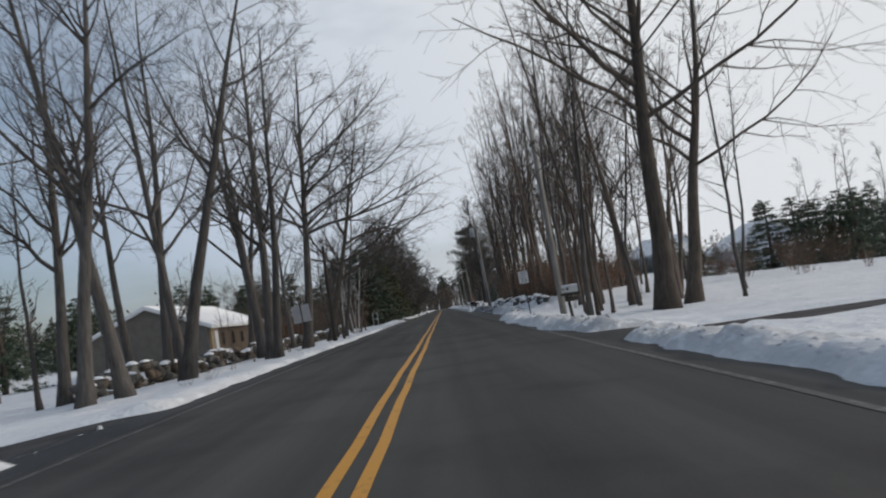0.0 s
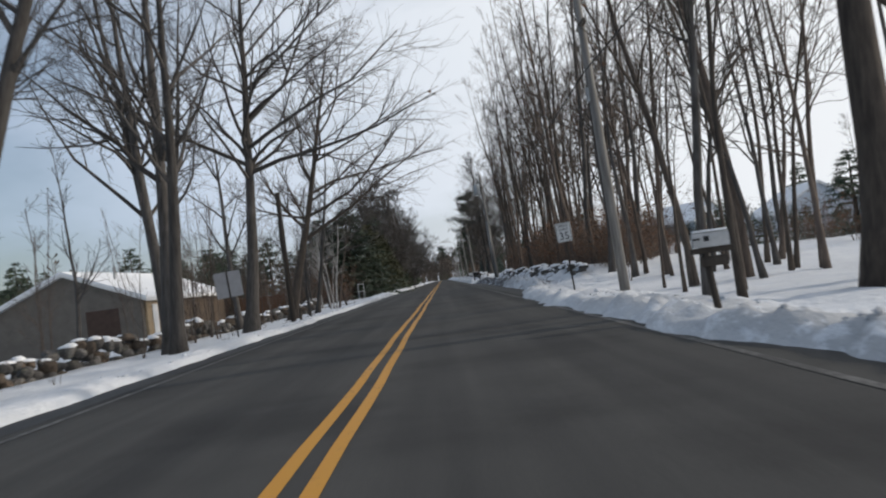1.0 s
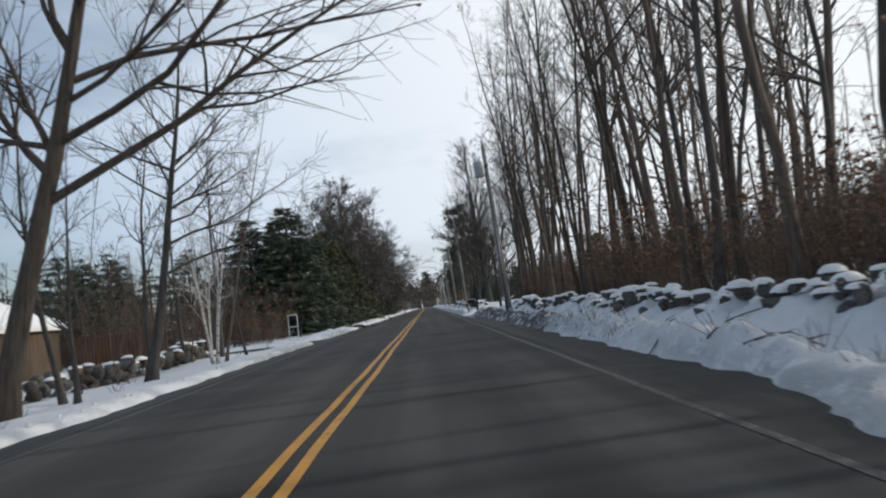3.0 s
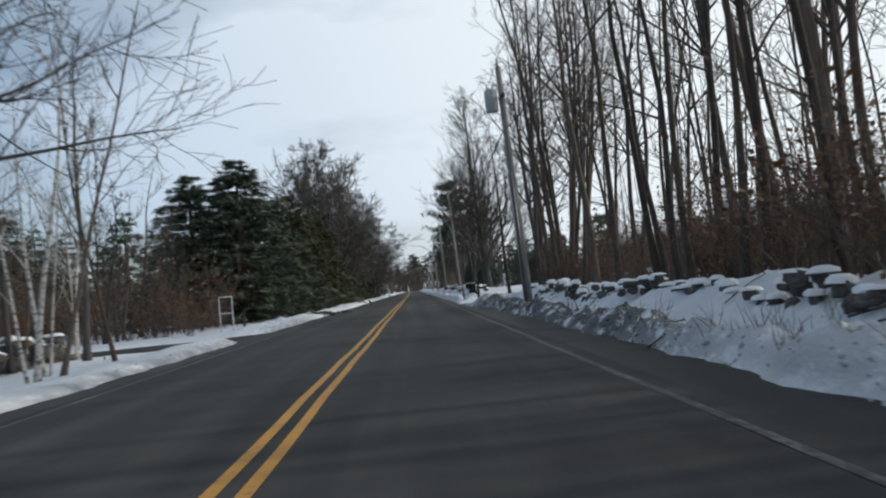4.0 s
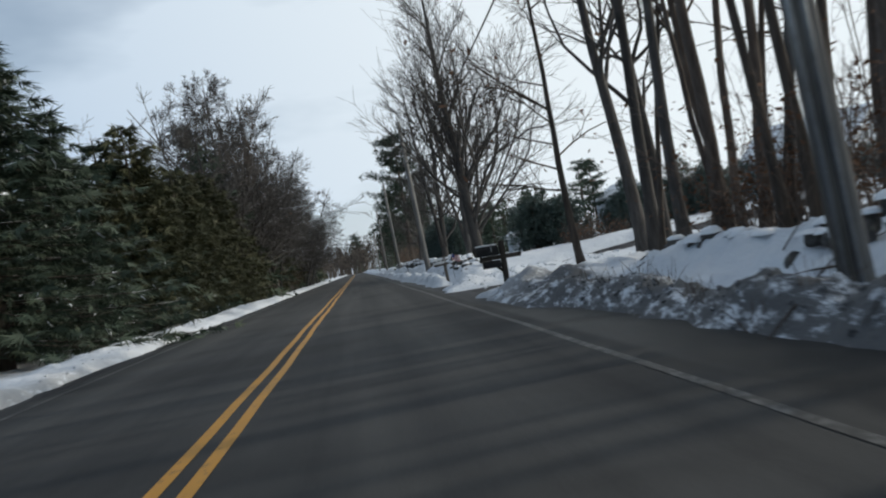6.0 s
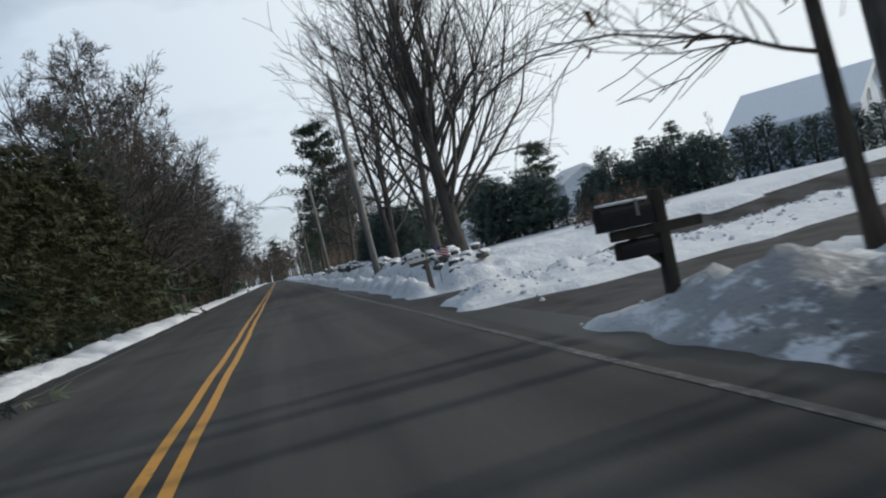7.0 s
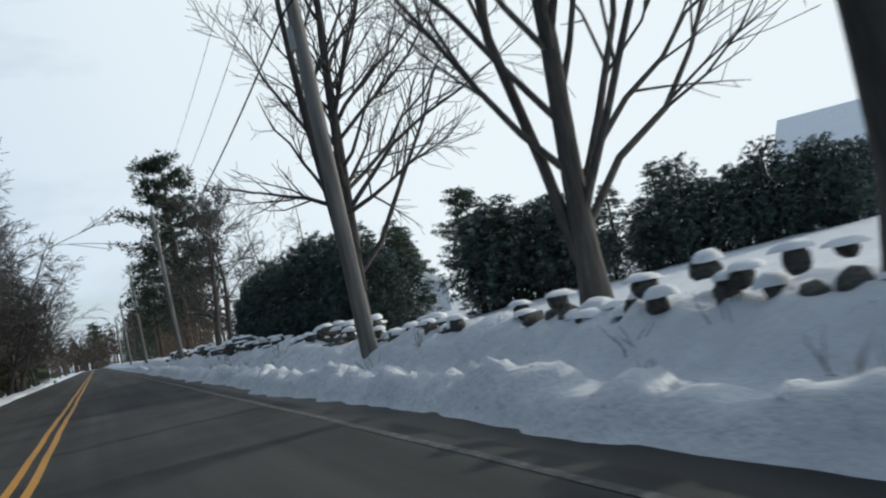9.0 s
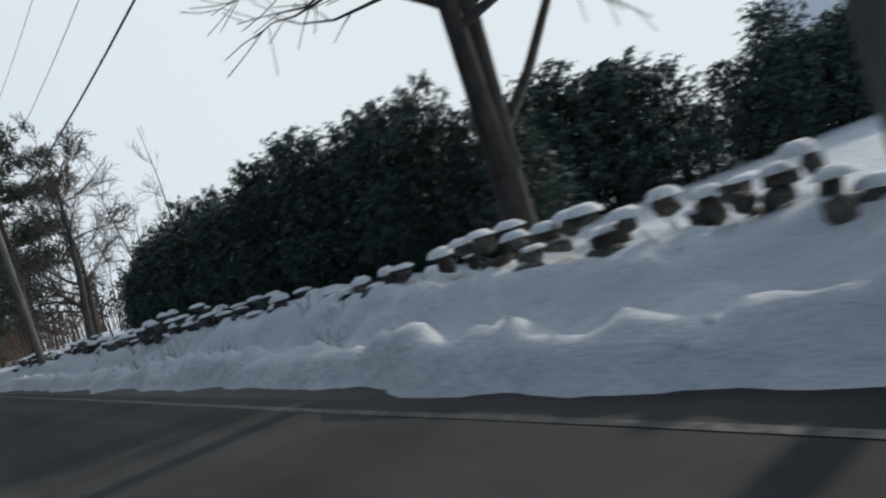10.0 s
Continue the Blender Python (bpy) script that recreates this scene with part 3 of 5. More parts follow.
# ------------------------------------------------------------------ trees
def grow(height_m, r0, style, seed, detail=3):
    """A bare tree: a trunk soup and a crown soup, base at the origin."""
    R = np.random.default_rng(seed)
    trunk, crown = Soup(), Soup()

    def polyline(p, d, length, n, wander, lift):
        pts = [np.array(p, float)]
        d = np.array(d, float)
        for _ in range(n):
            d = d + R.normal(0, wander, 3) + np.array([0, 0, lift])
            d /= np.linalg.norm(d)
            pts.append(pts[-1] + d * length / n)
        return np.array(pts)

    def branch(p, d, length, r, level):
        n = (9, 6, 4, 2, 2)[min(level, 4)] if level < 3 or style.get("fine", 0) < 0.01 else 1
        pts = polyline(p, d, length, n, (0.05, 0.13, 0.17, 0.2, 0.2)[min(level, 4)], style["lift"][min(level, 4)])
        t = np.linspace(0, 1, len(pts))
        rad = np.maximum(r * (1 - t * 0.82), style.get("fine", 0.0045))
        v, f = tube(pts, rad, (7, 5, 3, 3, 3)[min(level, 4)], cap=False)
        crown.put(v, f)
        if level >= detail:
            return
        kids = style["kids"][min(level, 4)]
        for q in np.sort(R.uniform(style["from"], 0.98, int(R.poisson(kids)) + 1)):
            i = min(int(q * n), n - 1)
            at = pts[i] + (pts[i + 1] - pts[i]) * (q * n - i)
            along = pts[i + 1] - pts[i]
            along /= np.linalg.norm(along)
            side = np.cross(along, R.normal(0, 1, 3))
            side /= np.linalg.norm(side) + 1e-9
            a = R.uniform(*style["angle"])
            branch(at, along * math.cos(a) + side * math.sin(a), length * R.uniform(0.35, 0.62) * (1.1 - 0.5 * q), max(np.interp(q, t, rad) * 0.62, 0.006), level + 1)

    lean = style.get("lean", 0.03)
    fork = style.get("fork", 0.0)
    if fork:
        v, f = tube([(0, 0, -0.25), (0, 0, 0.15), (0.02, 0, fork * 0.6), (0, 0, fork + 0.1)], [r0 * 1.5, r0 * 1.22, r0 * 1.08, r0 * 0.85], 10)
        trunk.put(v, f)
    stems = style.get("stems", 1)
    for s in range(stems):
        az = s * 2 * math.pi / max(stems, 1) + R.uniform(0, 1)
        sp = style.get("spread", 0.0) if stems > 1 else lean
        d0 = np.array([math.cos(az) * sp, math.sin(az) * sp, 1])
        base_p = np.array([math.cos(az), math.sin(az), 0]) * (r0 * 0.9 if stems > 1 else 0)
        h = height_m * (1 if s == 0 else R.uniform(0.75, 0.95))
        rr = r0 * (1 if s == 0 else R.uniform(0.6, 0.85))
        n = 14
        pts = polyline(base_p * (0.4 if fork else 1) + np.array([0, 0, fork - (0.55 if fork else 0.25)]), d0, h, n, style.get("bend", 0.028), 0.035)
        t = np.linspace(0, 1, len(pts))
        rad = rr * (1 - 0.90 * t ** 0.85)
        rad[0] *= 1.0 if fork else 1.45
        rad[1] *= 1.03
        v, f = tube(pts, np.maximum(rad, 0.012), 9)
        trunk.put(v, f)
        for q, az_e, a_e, ln in (style.get("extra", ()) if s == 0 else ()):
            i = min(int(q * n), n - 1)
            at = pts[i] + (pts[i + 1] - pts[i]) * (q * n - i)
            az_e, a_e = radians(az_e), radians(a_e)
            branch(at, np.array([math.cos(az_e) * math.sin(a_e), math.sin(az_e) * math.sin(a_e), math.cos(a_e)]), ln, np.interp(q, t, rad) * style.get("bough", 0.6), 1)
        count = style["limbs"]
        for q in np.sort(R.uniform(style["clear"], 0.97, count)):
            i = min(int(q * n), n - 1)
            at = pts[i] + (pts[i + 1] - pts[i]) * (q * n - i)
            a = R.uniform(*style["limb_angle"])
            z = R.uniform(0, 2 * math.pi)
            d = np.array([math.cos(z) * math.sin(a), math.sin(z) * math.sin(a), math.cos(a)])
            ln = h * style["reach"] * (1.15 - 0.75 * (q - style["clear"]) / (1 - style["clear"])) * R.uniform(0.65, 1.2)
            branch(at, d, ln, np.interp(q, t, rad) * R.uniform(0.4, 0.62), 1)
    return trunk, crown


STYLES = {
    # roadside hardwood with ascending limbs
    "road": dict(lift=(0, 0.05, 0.03, 0.02, 0.0), kids=(6, 6, 5, 4, 0), angle=(0.45, 0.95), limb_angle=(0.55, 1.15), limbs=16, clear=0.28, reach=0.31, lean=0.05, bend=0.018, fine=0.006, **{"from": 0.25}),
    # close-grown woodland pole
    "wood": dict(lift=(0, 0.07, 0.05, 0.02, 0.0), kids=(4, 4, 4, 2, 0), angle=(0.4, 0.9), limb_angle=(0.45, 0.95), limbs=14, clear=0.30, reach=0.20, lean=0.07, bend=0.05, **{"from": 0.25}),
    # open-grown maple: a straight main stem and a fan of boughs from the fork
    "maple_fan": dict(fine=0.0075, bough=0.33, lift=(0, 0.06, 0.06, 0.03, 0.0), kids=(7, 8, 6, 3, 0), angle=(0.25, 0.55), limb_angle=(0.3, 0.65), limbs=20, clear=0.22, reach=0.30, lean=0.01, bend=0.02,
                      extra=((0.09, -15, 56, 7.0), (0.10, 25, 44, 8.0), (0.11, -60, 30, 9.5), (0.12, 0, 34, 9.5), (0.13, 5, 22, 10.5), (0.15, -40, 42, 7.5), (0.16, 80, 34, 7.0), (0.18, 10, 46, 7.0), (0.22, -20, 36, 7.0), (0.20, 175, 36, 6.0), (0.28, 170, 30, 5.5)), **{"from": 0.2}),
    # maple with a slender second stem and a candle-shaped fork beside it
    "maple_pair": dict(fine=0.0075, bough=0.40, lift=(0, 0.06, 0.06, 0.03, 0.0), kids=(7, 8, 6, 3, 0), angle=(0.25, 0.55), limb_angle=(0.3, 0.7), limbs=18, clear=0.24, reach=0.32, lean=0.01, bend=0.02,
                       extra=((0.02, -20, 8, 12.0), (0.09, 0, 42, 7.5), (0.10, -40, 30, 9.0), (0.11, 15, 22, 9.5), (0.13, 20, 50, 5.5), (0.15, 180, 46, 5.5), (0.20, 150, 38, 6.5), (0.27, 195, 36, 6.0), (0.22, -10, 42, 6.0), (0.34, 10, 40, 5.0), (0.40, 175, 36, 4.5)), **{"from": 0.2}),
    # twin-stemmed maple with wide low boughs
    "maple_twin": dict(fine=0.007, bough=0.45, lift=(0, 0.05, 0.05, 0.03, 0.0), kids=(7, 7, 5, 3, 0), angle=(0.4, 0.8), limb_angle=(0.5, 1.0), limbs=12, clear=0.12, reach=0.36, stems=2, fork=1.6, spread=0.10, bend=0.02,
                       extra=((0.03, 0, 50, 6.5), (0.16, 175, 48, 3.2), (0.16, -30, 52, 6.0), (0.20, 20, 46, 6.0), (0.26, 200, 52, 4.0), (0.30, -15, 50, 5.5), (0.36, 160, 50, 3.6), (0.4, 10, 48, 5)), **{"from": 0.2}),
    # wide crown with long level boughs
    "oak": dict(fine=0.006, lift=(0, 0.05, 0.035, 0.01, 0.0), kids=(7, 6, 5, 4, 0), angle=(0.5, 1.0), limb_angle=(0.8, 1.45), limbs=14, clear=0.26, reach=0.42, lean=0.03, **{"from": 0.2}),
    "oak_open": dict(bough=0.42, fine=0.006, lift=(0, 0.03, 0.03, 0.01, 0.0), kids=(8, 7, 5, 4, 0), angle=(0.4, 0.9), limb_angle=(0.6, 1.1), limbs=11, clear=0.4, reach=0.3, lean=0.02, extra=((0.30, 0, 64, 5.5), (0.38, -30, 60, 5.0), (0.44, 20, 60, 5.5), (0.50, 170, 62, 5.0), (0.57, -10, 54, 4.5), (0.63, 200, 56, 4.5), (0.70, 30, 46, 4.0)), **{"from": 0.15}),
    "oak_far": dict(fine=0.014, lift=(0, 0.05, 0.035, 0.01, 0.0), kids=(8, 8, 9, 4, 0), angle=(0.4, 0.9), limb_angle=(0.5, 1.3), limbs=20, clear=0.2, reach=0.42, lean=0.02, **{"from": 0.2}),
    # overhanging roadside trees with named boughs: share of height, bearing, angle, length
    "bough": dict(lift=(0, 0.02, 0.03, 0.01, 0.0), kids=(8, 7, 5, 4, 0), angle=(0.4, 0.9), limb_angle=(0.5, 1.1), limbs=19, clear=0.34, reach=0.31, lean=0.02, extra=((0.29, 5, 55, 9.0), (0.37, -25, 62, 8.0), (0.45, 20, 55, 8.0), (0.33, 150, 60, 5.0), (0.55, -60, 55, 6.0), (0.56, 5, 55, 7.5), (0.64, -25, 50, 6.5), (0.70, 20, 45, 5.5)), **{"from": 0.2}),
    "bough_high": dict(lift=(0, 0.01, 0.03, 0.01, 0.0), kids=(8, 7, 5, 4, 0), angle=(0.4, 0.9), limb_angle=(0.5, 1.1), limbs=20, clear=0.36, reach=0.32, lean=0.02, extra=((0.40, 0, 68, 8.5), (0.46, -35, 60, 8.0), (0.52, 30, 60, 7.0), (0.42, 170, 65, 7.0), (0.60, -5, 58, 7.5), (0.68, 25, 50, 6.5), (0.63, -50, 55, 6.5), (0.74, -20, 45, 5.5)), **{"from": 0.2}),
    "low_bough": dict(bough=0.34, lift=(0, 0.02, 0.01, 0.0, 0.0), kids=(7, 7, 5, 4, 0), angle=(0.4, 0.9), limb_angle=(0.7, 1.3), limbs=10, clear=0.40, reach=0.35, lean=0.02, extra=((0.22, 185, 72, 3.0), (0.27, 215, 78, 3.2), (0.33, 165, 70, 3.2), (0.38, 190, 66, 3.0), (0.30, 20, 70, 4.0)), **{"from": 0.15}),
    # dense far roadside growth
    "thick": dict(fine=0.013, lift=(0, 0.04, 0.03, 0.02, 0.0), kids=(5, 6, 8, 2, 0), angle=(0.4, 1.0), limb_angle=(0.6, 1.2), limbs=23, clear=0.12, reach=0.28, lean=0.05, bend=0.05, **{"from": 0.15}),
    "plain": dict(fine=0.014, lift=(0, 0.05, 0.03, 0.02, 0.0), kids=(7, 7, 0, 0, 0), angle=(0.4, 0.9), limb_angle=(0.45, 1.05), limbs=14, clear=0.25, reach=0.22, lean=0.05, bend=0.04, **{"from": 0.15}),
    "sapling": dict(lift=(0, 0.05, 0.03, 0, 0), kids=(3, 3, 2, 0, 0), angle=(0.4, 0.9), limb_angle=(0.4, 0.9), limbs=9, clear=0.15, reach=0.25, stems=2, spread=0.12, **{"from": 0.2}),
}
ROOT = Matrix.Translation((0, -900, -400))


def bare_tree(name, label, height_m, r0, style, seed, bark, detail=3, leaves=0):
    root = thing(name, label, "tree")
    t, c = grow(height_m, r0, STYLES[style], seed, detail)
    part("trunk", t.mesh("trunk", bark), root)
    part("crown", c.mesh("crown", bark), root, "fine bare twigs")
    if leaves:
        R = np.random.default_rng(seed + 5)
        allv = np.concatenate(c.v)
        pick = allv[R.choice(len(allv), leaves)]
        s = Soup()
        for p in pick:
            a, b = R.normal(0, 0.05, 3), R.normal(0, 0.05, 3)
            p = p + R.normal(0, 0.05, 3)
            s.put([p, p + a, p + a + b, p + b], [(0, 1, 2, 3)])
        part("dry_leaves", s.mesh("dry_leaves", M["dry"], False), root, "withered brown leaves")
    return root


def conifer(name, label, h, radius, seed, mat, droop=0.25, whorls=26, per=11, tufts=9, size=0.34, bare=0.06, taper=1.0, tilt=0.0, twiggy=True, blades=8):
    """An evergreen of drooping boughs, each set with ragged sprays."""
    R = np.random.default_rng(seed)
    root = thing(name, label, "tree")
    v, f = tube([(0, 0, -0.2), (0.02, 0, h * 0.5), (0, 0.03, h)], [h * 0.022 + 0.03, h * 0.014, 0.012], 8)
    s = Soup()
    s.put(v, f)
    fol = Soup()
    for w in range(whorls):
        q = (w + R.uniform(0, 0.9)) / whorls
        z = h * (bare + (1 - bare) * q)
        for k in range(per if q < 0.9 else max(4, per // 2)):
            az = R.uniform(0, 2 * math.pi)
            ln = radius * ((1 - q) ** taper) * R.uniform(0.62, 1.12) + 0.16
            out = np.array([math.cos(az), math.sin(az), 0])
            n = 5
            tt = np.linspace(0, 1, n)
            zz = z + R.normal(0, 0.016) * h * (1 - q) + ln * (tilt * tt - droop * tt ** 1.5 + 0.10 * tt ** 4)
            pts = np.stack([out[0] * ln * tt, out[1] * ln * tt, zz], 1)
            if twiggy and k % 3 == 0:
                bv, bf = tube(pts, np.linspace(0.018 + 0.006 * ln, 0.005, n), 3, cap=False)
                s.put(bv, bf)
            side = np.array([-out[1], out[0], 0])
            m = max(3, int(tufts * (0.35 + 0.65 * ln / radius)))
            u = R.uniform(0.15, 1.0, m)
            p = np.stack([np.interp(u, tt, pts[:, c]) for c in range(3)], 1)
            g = size * R.uniform(0.6, 1.25, m)
            d = out * R.uniform(0.3, 1.0, (m, 1)) + side * R.uniform(-1, 1, (m, 1)) + np.array([0, 0, 1.0]) * R.uniform(-0.55, 0.25, (m, 1))
            d /= np.linalg.norm(d, axis=1)[:, None]
            e = np.cross(d, R.normal(0, 1, (m, 3)))
            e /= np.linalg.norm(e, axis=1)[:, None] + 1e-9
            cc = np.linspace(-1.2, 1.2, blades) + R.uniform(-0.16, 0.16, (m, blades))
            lens = g[:, None] * R.uniform(0.55, 1.1, (m, blades)) * (1 - 0.25 * np.abs(cc))
            co, si = np.cos(cc)[..., None], np.sin(cc)[..., None]
            ax = d[:, None] * co + e[:, None] * si
            wx = (e[:, None] * co - d[:, None] * si) * (g * 0.40 / blades)[:, None, None]
            foot = p[:, None] + d[:, None] * (g[:, None] * 0.35 * (1 - np.abs(cc) / 1.4))[..., None]
            tip = foot + ax * lens[..., None] - np.array([0, 0, 0.12]) * g[:, None, None]
            fol.put(np.stack([foot - wx, foot + wx, tip], 2).reshape(-1, 3), np.arange(3 * m * blades).reshape(-1, 3))
    part("trunk", s.mesh("trunk", M["bark_dark"]), root)
    part("foliage", fol.mesh("foliage", mat, False), root, "dense evergreen sprays")
    return root


def pine(name, label, h, seed):
    """A tall white pine with level plumes of needles."""
    R = np.random.default_rng(seed)
    root = thing(name, label, "tree")
    s, fol = Soup(), Soup()
    v, f = tube([(0, 0, -0.3), (0.1, 0, h * 0.5), (0.05, 0.1, h)], [0.34, 0.22, 0.03], 9)
    s.put(v, f)
    for k in range(58):
        q = R.uniform(0.22, 1.0) ** 0.9
        z, az = h * q, R.uniform(0, 2 * math.pi)
        ln = h * (0.22 * math.sin(min(1, (1.08 - q) * 1.35) * math.pi * 0.62) + 0.03) * R.uniform(0.55, 1.2)
        tt = np.linspace(0, 1, 5)
        pts = np.stack([math.cos(az) * ln * tt, math.sin(az) * ln * tt, z + ln * (0.04 * tt + 0.16 * tt ** 2)], 1)
        bv, bf = tube(pts, np.linspace(0.06, 0.012, 5), 4, cap=False)
        s.put(bv, bf)
        for j in range(26):
            u = R.uniform(0.3, 1.05)
            p = np.array([np.interp(u, tt, pts[:, c]) for c in range(3)]) + R.normal(0, 1, 3) * np.array([0.34, 0.34, 0.14]) * (0.6 + u)
            for _ in range(7):
                d = R.normal(0, 1, 3) + np.array([math.cos(az) * 0.7, math.sin(az) * 0.7, 0.5])
                d /= np.linalg.norm(d)
                e = np.cross(d, R.normal(0, 1, 3))
                e /= np.linalg.norm(e) + 1e-9
                g = R.uniform(0.32, 0.62)
                fol.put([p, p + d * g * 0.5 + e * g * 0.10, p + d * g, p + d * g * 0.5 - e * g * 0.10], [(0, 1, 2, 3)])
    part("trunk", s.mesh("trunk", M["bark_dark"]), root)
    part("foliage", fol.mesh("foliage", M["pine"], False), root, "plumes of long needles")
    return root


def brush(name, label, h, seed, mat, leaf=90, stems=15, spread=1.0):
    R = np.random.default_rng(seed)
    root = thing(name, label, "shrub")
    s, lf = Soup(), Soup()
    for _ in range(stems):
        az, rr = R.uniform(0, 6.283), R.uniform(0, spread * 0.55)
        p = np.array([math.cos(az) * rr, math.sin(az) * rr, -0.15])
        d = np.array([math.cos(az) * 0.35, math.sin(az) * 0.35, 1]) + R.normal(0, 0.15, 3)
        pts = [p]
        ln = h * R.uniform(0.5, 1.1)
        for _ in range(5):
            d = d + R.normal(0, 0.12, 3)
            d /= np.linalg.norm(d)
            pts.append(pts[-1] + d * ln / 5)
        pts = np.array(pts)
        s.put(*tube(pts, np.linspace(0.014, 0.004, 6), 3, cap=False))
        for _ in range(6):
            i = R.integers(1, 5)
            d2 = (pts[i + 1] - pts[i]) / np.linalg.norm(pts[i + 1] - pts[i]) + R.normal(0, 0.5, 3)
            e = pts[i] + d2 * ln * 0.14
            e2 = e + (d2 + R.normal(0, 0.4, 3)) * ln * 0.12
            s.put(*tube([pts[i], e, e2], [0.006, 0.004, 0.003], 3, cap=False))
            for _ in range(leaf // 22):
                q = e2 + R.normal(0, 0.10, 3)
                a, b = R.normal(0, 0.035, 3), R.normal(0, 0.035, 3)
                lf.put([q, q + a, q + a + b, q + b], [(0, 1, 2, 3)])
    part("crown", s.mesh("crown", mat), root)
    if lf.n:
        part("dry_leaves", lf.mesh("dry_leaves", M["dry"], False), root, "withered brown leaves")
    return root


def plant(proto, x, y, turn=0.0, size=1.0, lean=(0, 0), wide=1.0, sink=0.0, label="", group=""):
    z = ground_z(x, y) - sink
    m = pose(x, y, z, lean[0], lean[1], turn) @ Matrix.Diagonal((size * wide, size * wide, size, 1))
    ob = copy_thing(proto, Matrix.Identity(4))
    ob.matrix_basis = m
    return tagged(ob, label, group=group)


def retire(protos):
    for p in protos:
        for o in (*p.children_recursive, p):
            bpy.data.objects.remove(o)
# ------------------------------------------------------------------ planting
road_trees = [bare_tree("bare_tree", "tall bare grey-barked hardwood beside the road", 15 + i, 0.22 + 0.02 * (i % 3), "road", 100 + i, M["bark"]) for i in range(5)]
oak = bare_tree("oak_tree", "bare roadside tree with long boughs over the road", 15, 0.25, "bough", 131, M["bark_dark"], leaves=120)
high = bare_tree("bare_tree", "tall bare tree reaching high boughs over the road", 17, 0.30, "bough_high", 134, M["bark"], leaves=40)
low = bare_tree("bare_tree", "slender bare tree with low boughs over the snowbank", 9.5, 0.10, "low_bough", 136, M["bark_dark"], leaves=60)
oak_b = bare_tree("oak_tree", "bare roadside tree with wide low boughs", 11, 0.17, "oak_open", 132, M["bark"], leaves=0)
oak_far = bare_tree("oak_tree", "spreading leafless tree with a round crown", 11, 0.24, "oak_far", 135, M["bark"])
big_dark = bare_tree("oak_tree", "old thick dark-barked tree on the snowy verge", 18, 0.36, "oak", 133, M["bark_dark"])
maples = [bare_tree("maple_tree", "leafless maple of several stems behind the stone wall", (14.5, 14, 12.5)[i], (0.29, 0.19, 0.19)[i], ("maple_fan", "maple_pair", "maple_twin")[i], 140 + i, M["bark"], leaves=25) for i in range(3)]
KINDS = ("bark_red", "bark_dark", "bark")
woods = [bare_tree("bare_tree", "slender close-grown leafless woodland tree", 15 + (i * 7) % 5, 0.09 + 0.022 * (i % 4), "wood", 150 + i, M[KINDS[i % 3]], leaves=(0, 50, 0, 0)[i % 4]) for i in range(7)]
backs = [bare_tree("woodland_tree", "thin leafless tree deep in the wood", 15 + (i * 5) % 4, 0.10 + 0.02 * (i % 3), "plain", 160 + i, M[KINDS[(i + 1) % 3]], detail=2) for i in range(5)]
thick = [bare_tree("bare_tree", "bushy leafless tree crowding the road's edge", 16 + i, 0.17, "thick", 175 + i, M["bark"], leaves=30) for i in range(3)]
birches = [bare_tree("birch_tree", "thin white-barked birch by the stone wall", 8 + i, 0.07, "sapling", 170 + i, M["birch"]) for i in range(2)]
saplings = [bare_tree("sapling", "thin bare sapling standing in snow", 5 + i, 0.03, "sapling", 180 + i, M["bark_red"], detail=2) for i in range(3)]
far_trees = [bare_tree("distant_tree", "distant leafless tree with grey bark", 13 + i * 1.5, 0.17, "plain", 190 + i, M["bark"], detail=2) for i in range(3)]
spruce = conifer("spruce_tree", "broad dark green spruce dusted with snow", 9.3, 4.0, 201, M["spruce"], droop=0.18, whorls=38, per=16, tufts=19, size=0.36, blades=6, bare=0.03, taper=0.75)
spruce_b = conifer("spruce_tree", "dark green spruce dusted with snow", 8.4, 3.0, 202, M["spruce"], droop=0.2, whorls=28, per=13, tufts=14, size=0.40, bare=0.03, taper=0.8, twiggy=False, blades=5)
spruce_far = conifer("spruce_tree", "distant dark green spruce in snow", 8.4, 3.0, 203, M["spruce"], droop=0.2, whorls=22, per=9, tufts=8, size=0.55, bare=0.03, taper=0.8, twiggy=False, blades=4)
spruce_mid = conifer("spruce_tree", "dark green spruce beyond the hedge", 8.4, 3.0, 204, M["spruce"], droop=0.2, whorls=26, per=10, tufts=11, size=0.42, bare=0.03, taper=0.8, twiggy=False, blades=4)
cedars = [conifer("cedar_tree", "olive-green hemlock crowding the road's edge", 6.8 + i, 2.4, 210 + i, M["cedar"], droop=0.05, whorls=30, per=14, tufts=15, size=0.32, bare=0.02, taper=0.6, tilt=0.12, twiggy=False, blades=4) for i in range(2)]
arbors = [conifer("arborvitae", "dense dark arborvitae of a tall hedge", 4.0 + 0.3 * i, 0.95, 220 + i, M["arbor"], droop=-0.5, whorls=27, per=12, tufts=10, size=0.20, bare=0.0, taper=0.55, tilt=0.8, twiggy=False, blades=4) for i in range(3)]
arbor_back = conifer("arborvitae", "dense dark arborvitae of a tall hedge", 4.2, 0.95, 225, M["arbor"], droop=-0.5, whorls=24, per=11, tufts=5, size=0.34, bare=0.0, taper=0.55, tilt=0.8, twiggy=False, blades=4)
pines = [pine("pine_tree", "tall dark white pine with level boughs", 17 + i, 230 + i) for i in range(2)]
bushes = [brush("brush", "tangle of red-brown brush with withered leaves", 2.4 + 0.6 * i, 240 + i, M["bark_red"]) for i in range(3)]
shrub = brush("shrub", "rounded leafless garden shrub in snow", 0.95, 250, M["bark"], leaf=25, stems=50, spread=1.0)

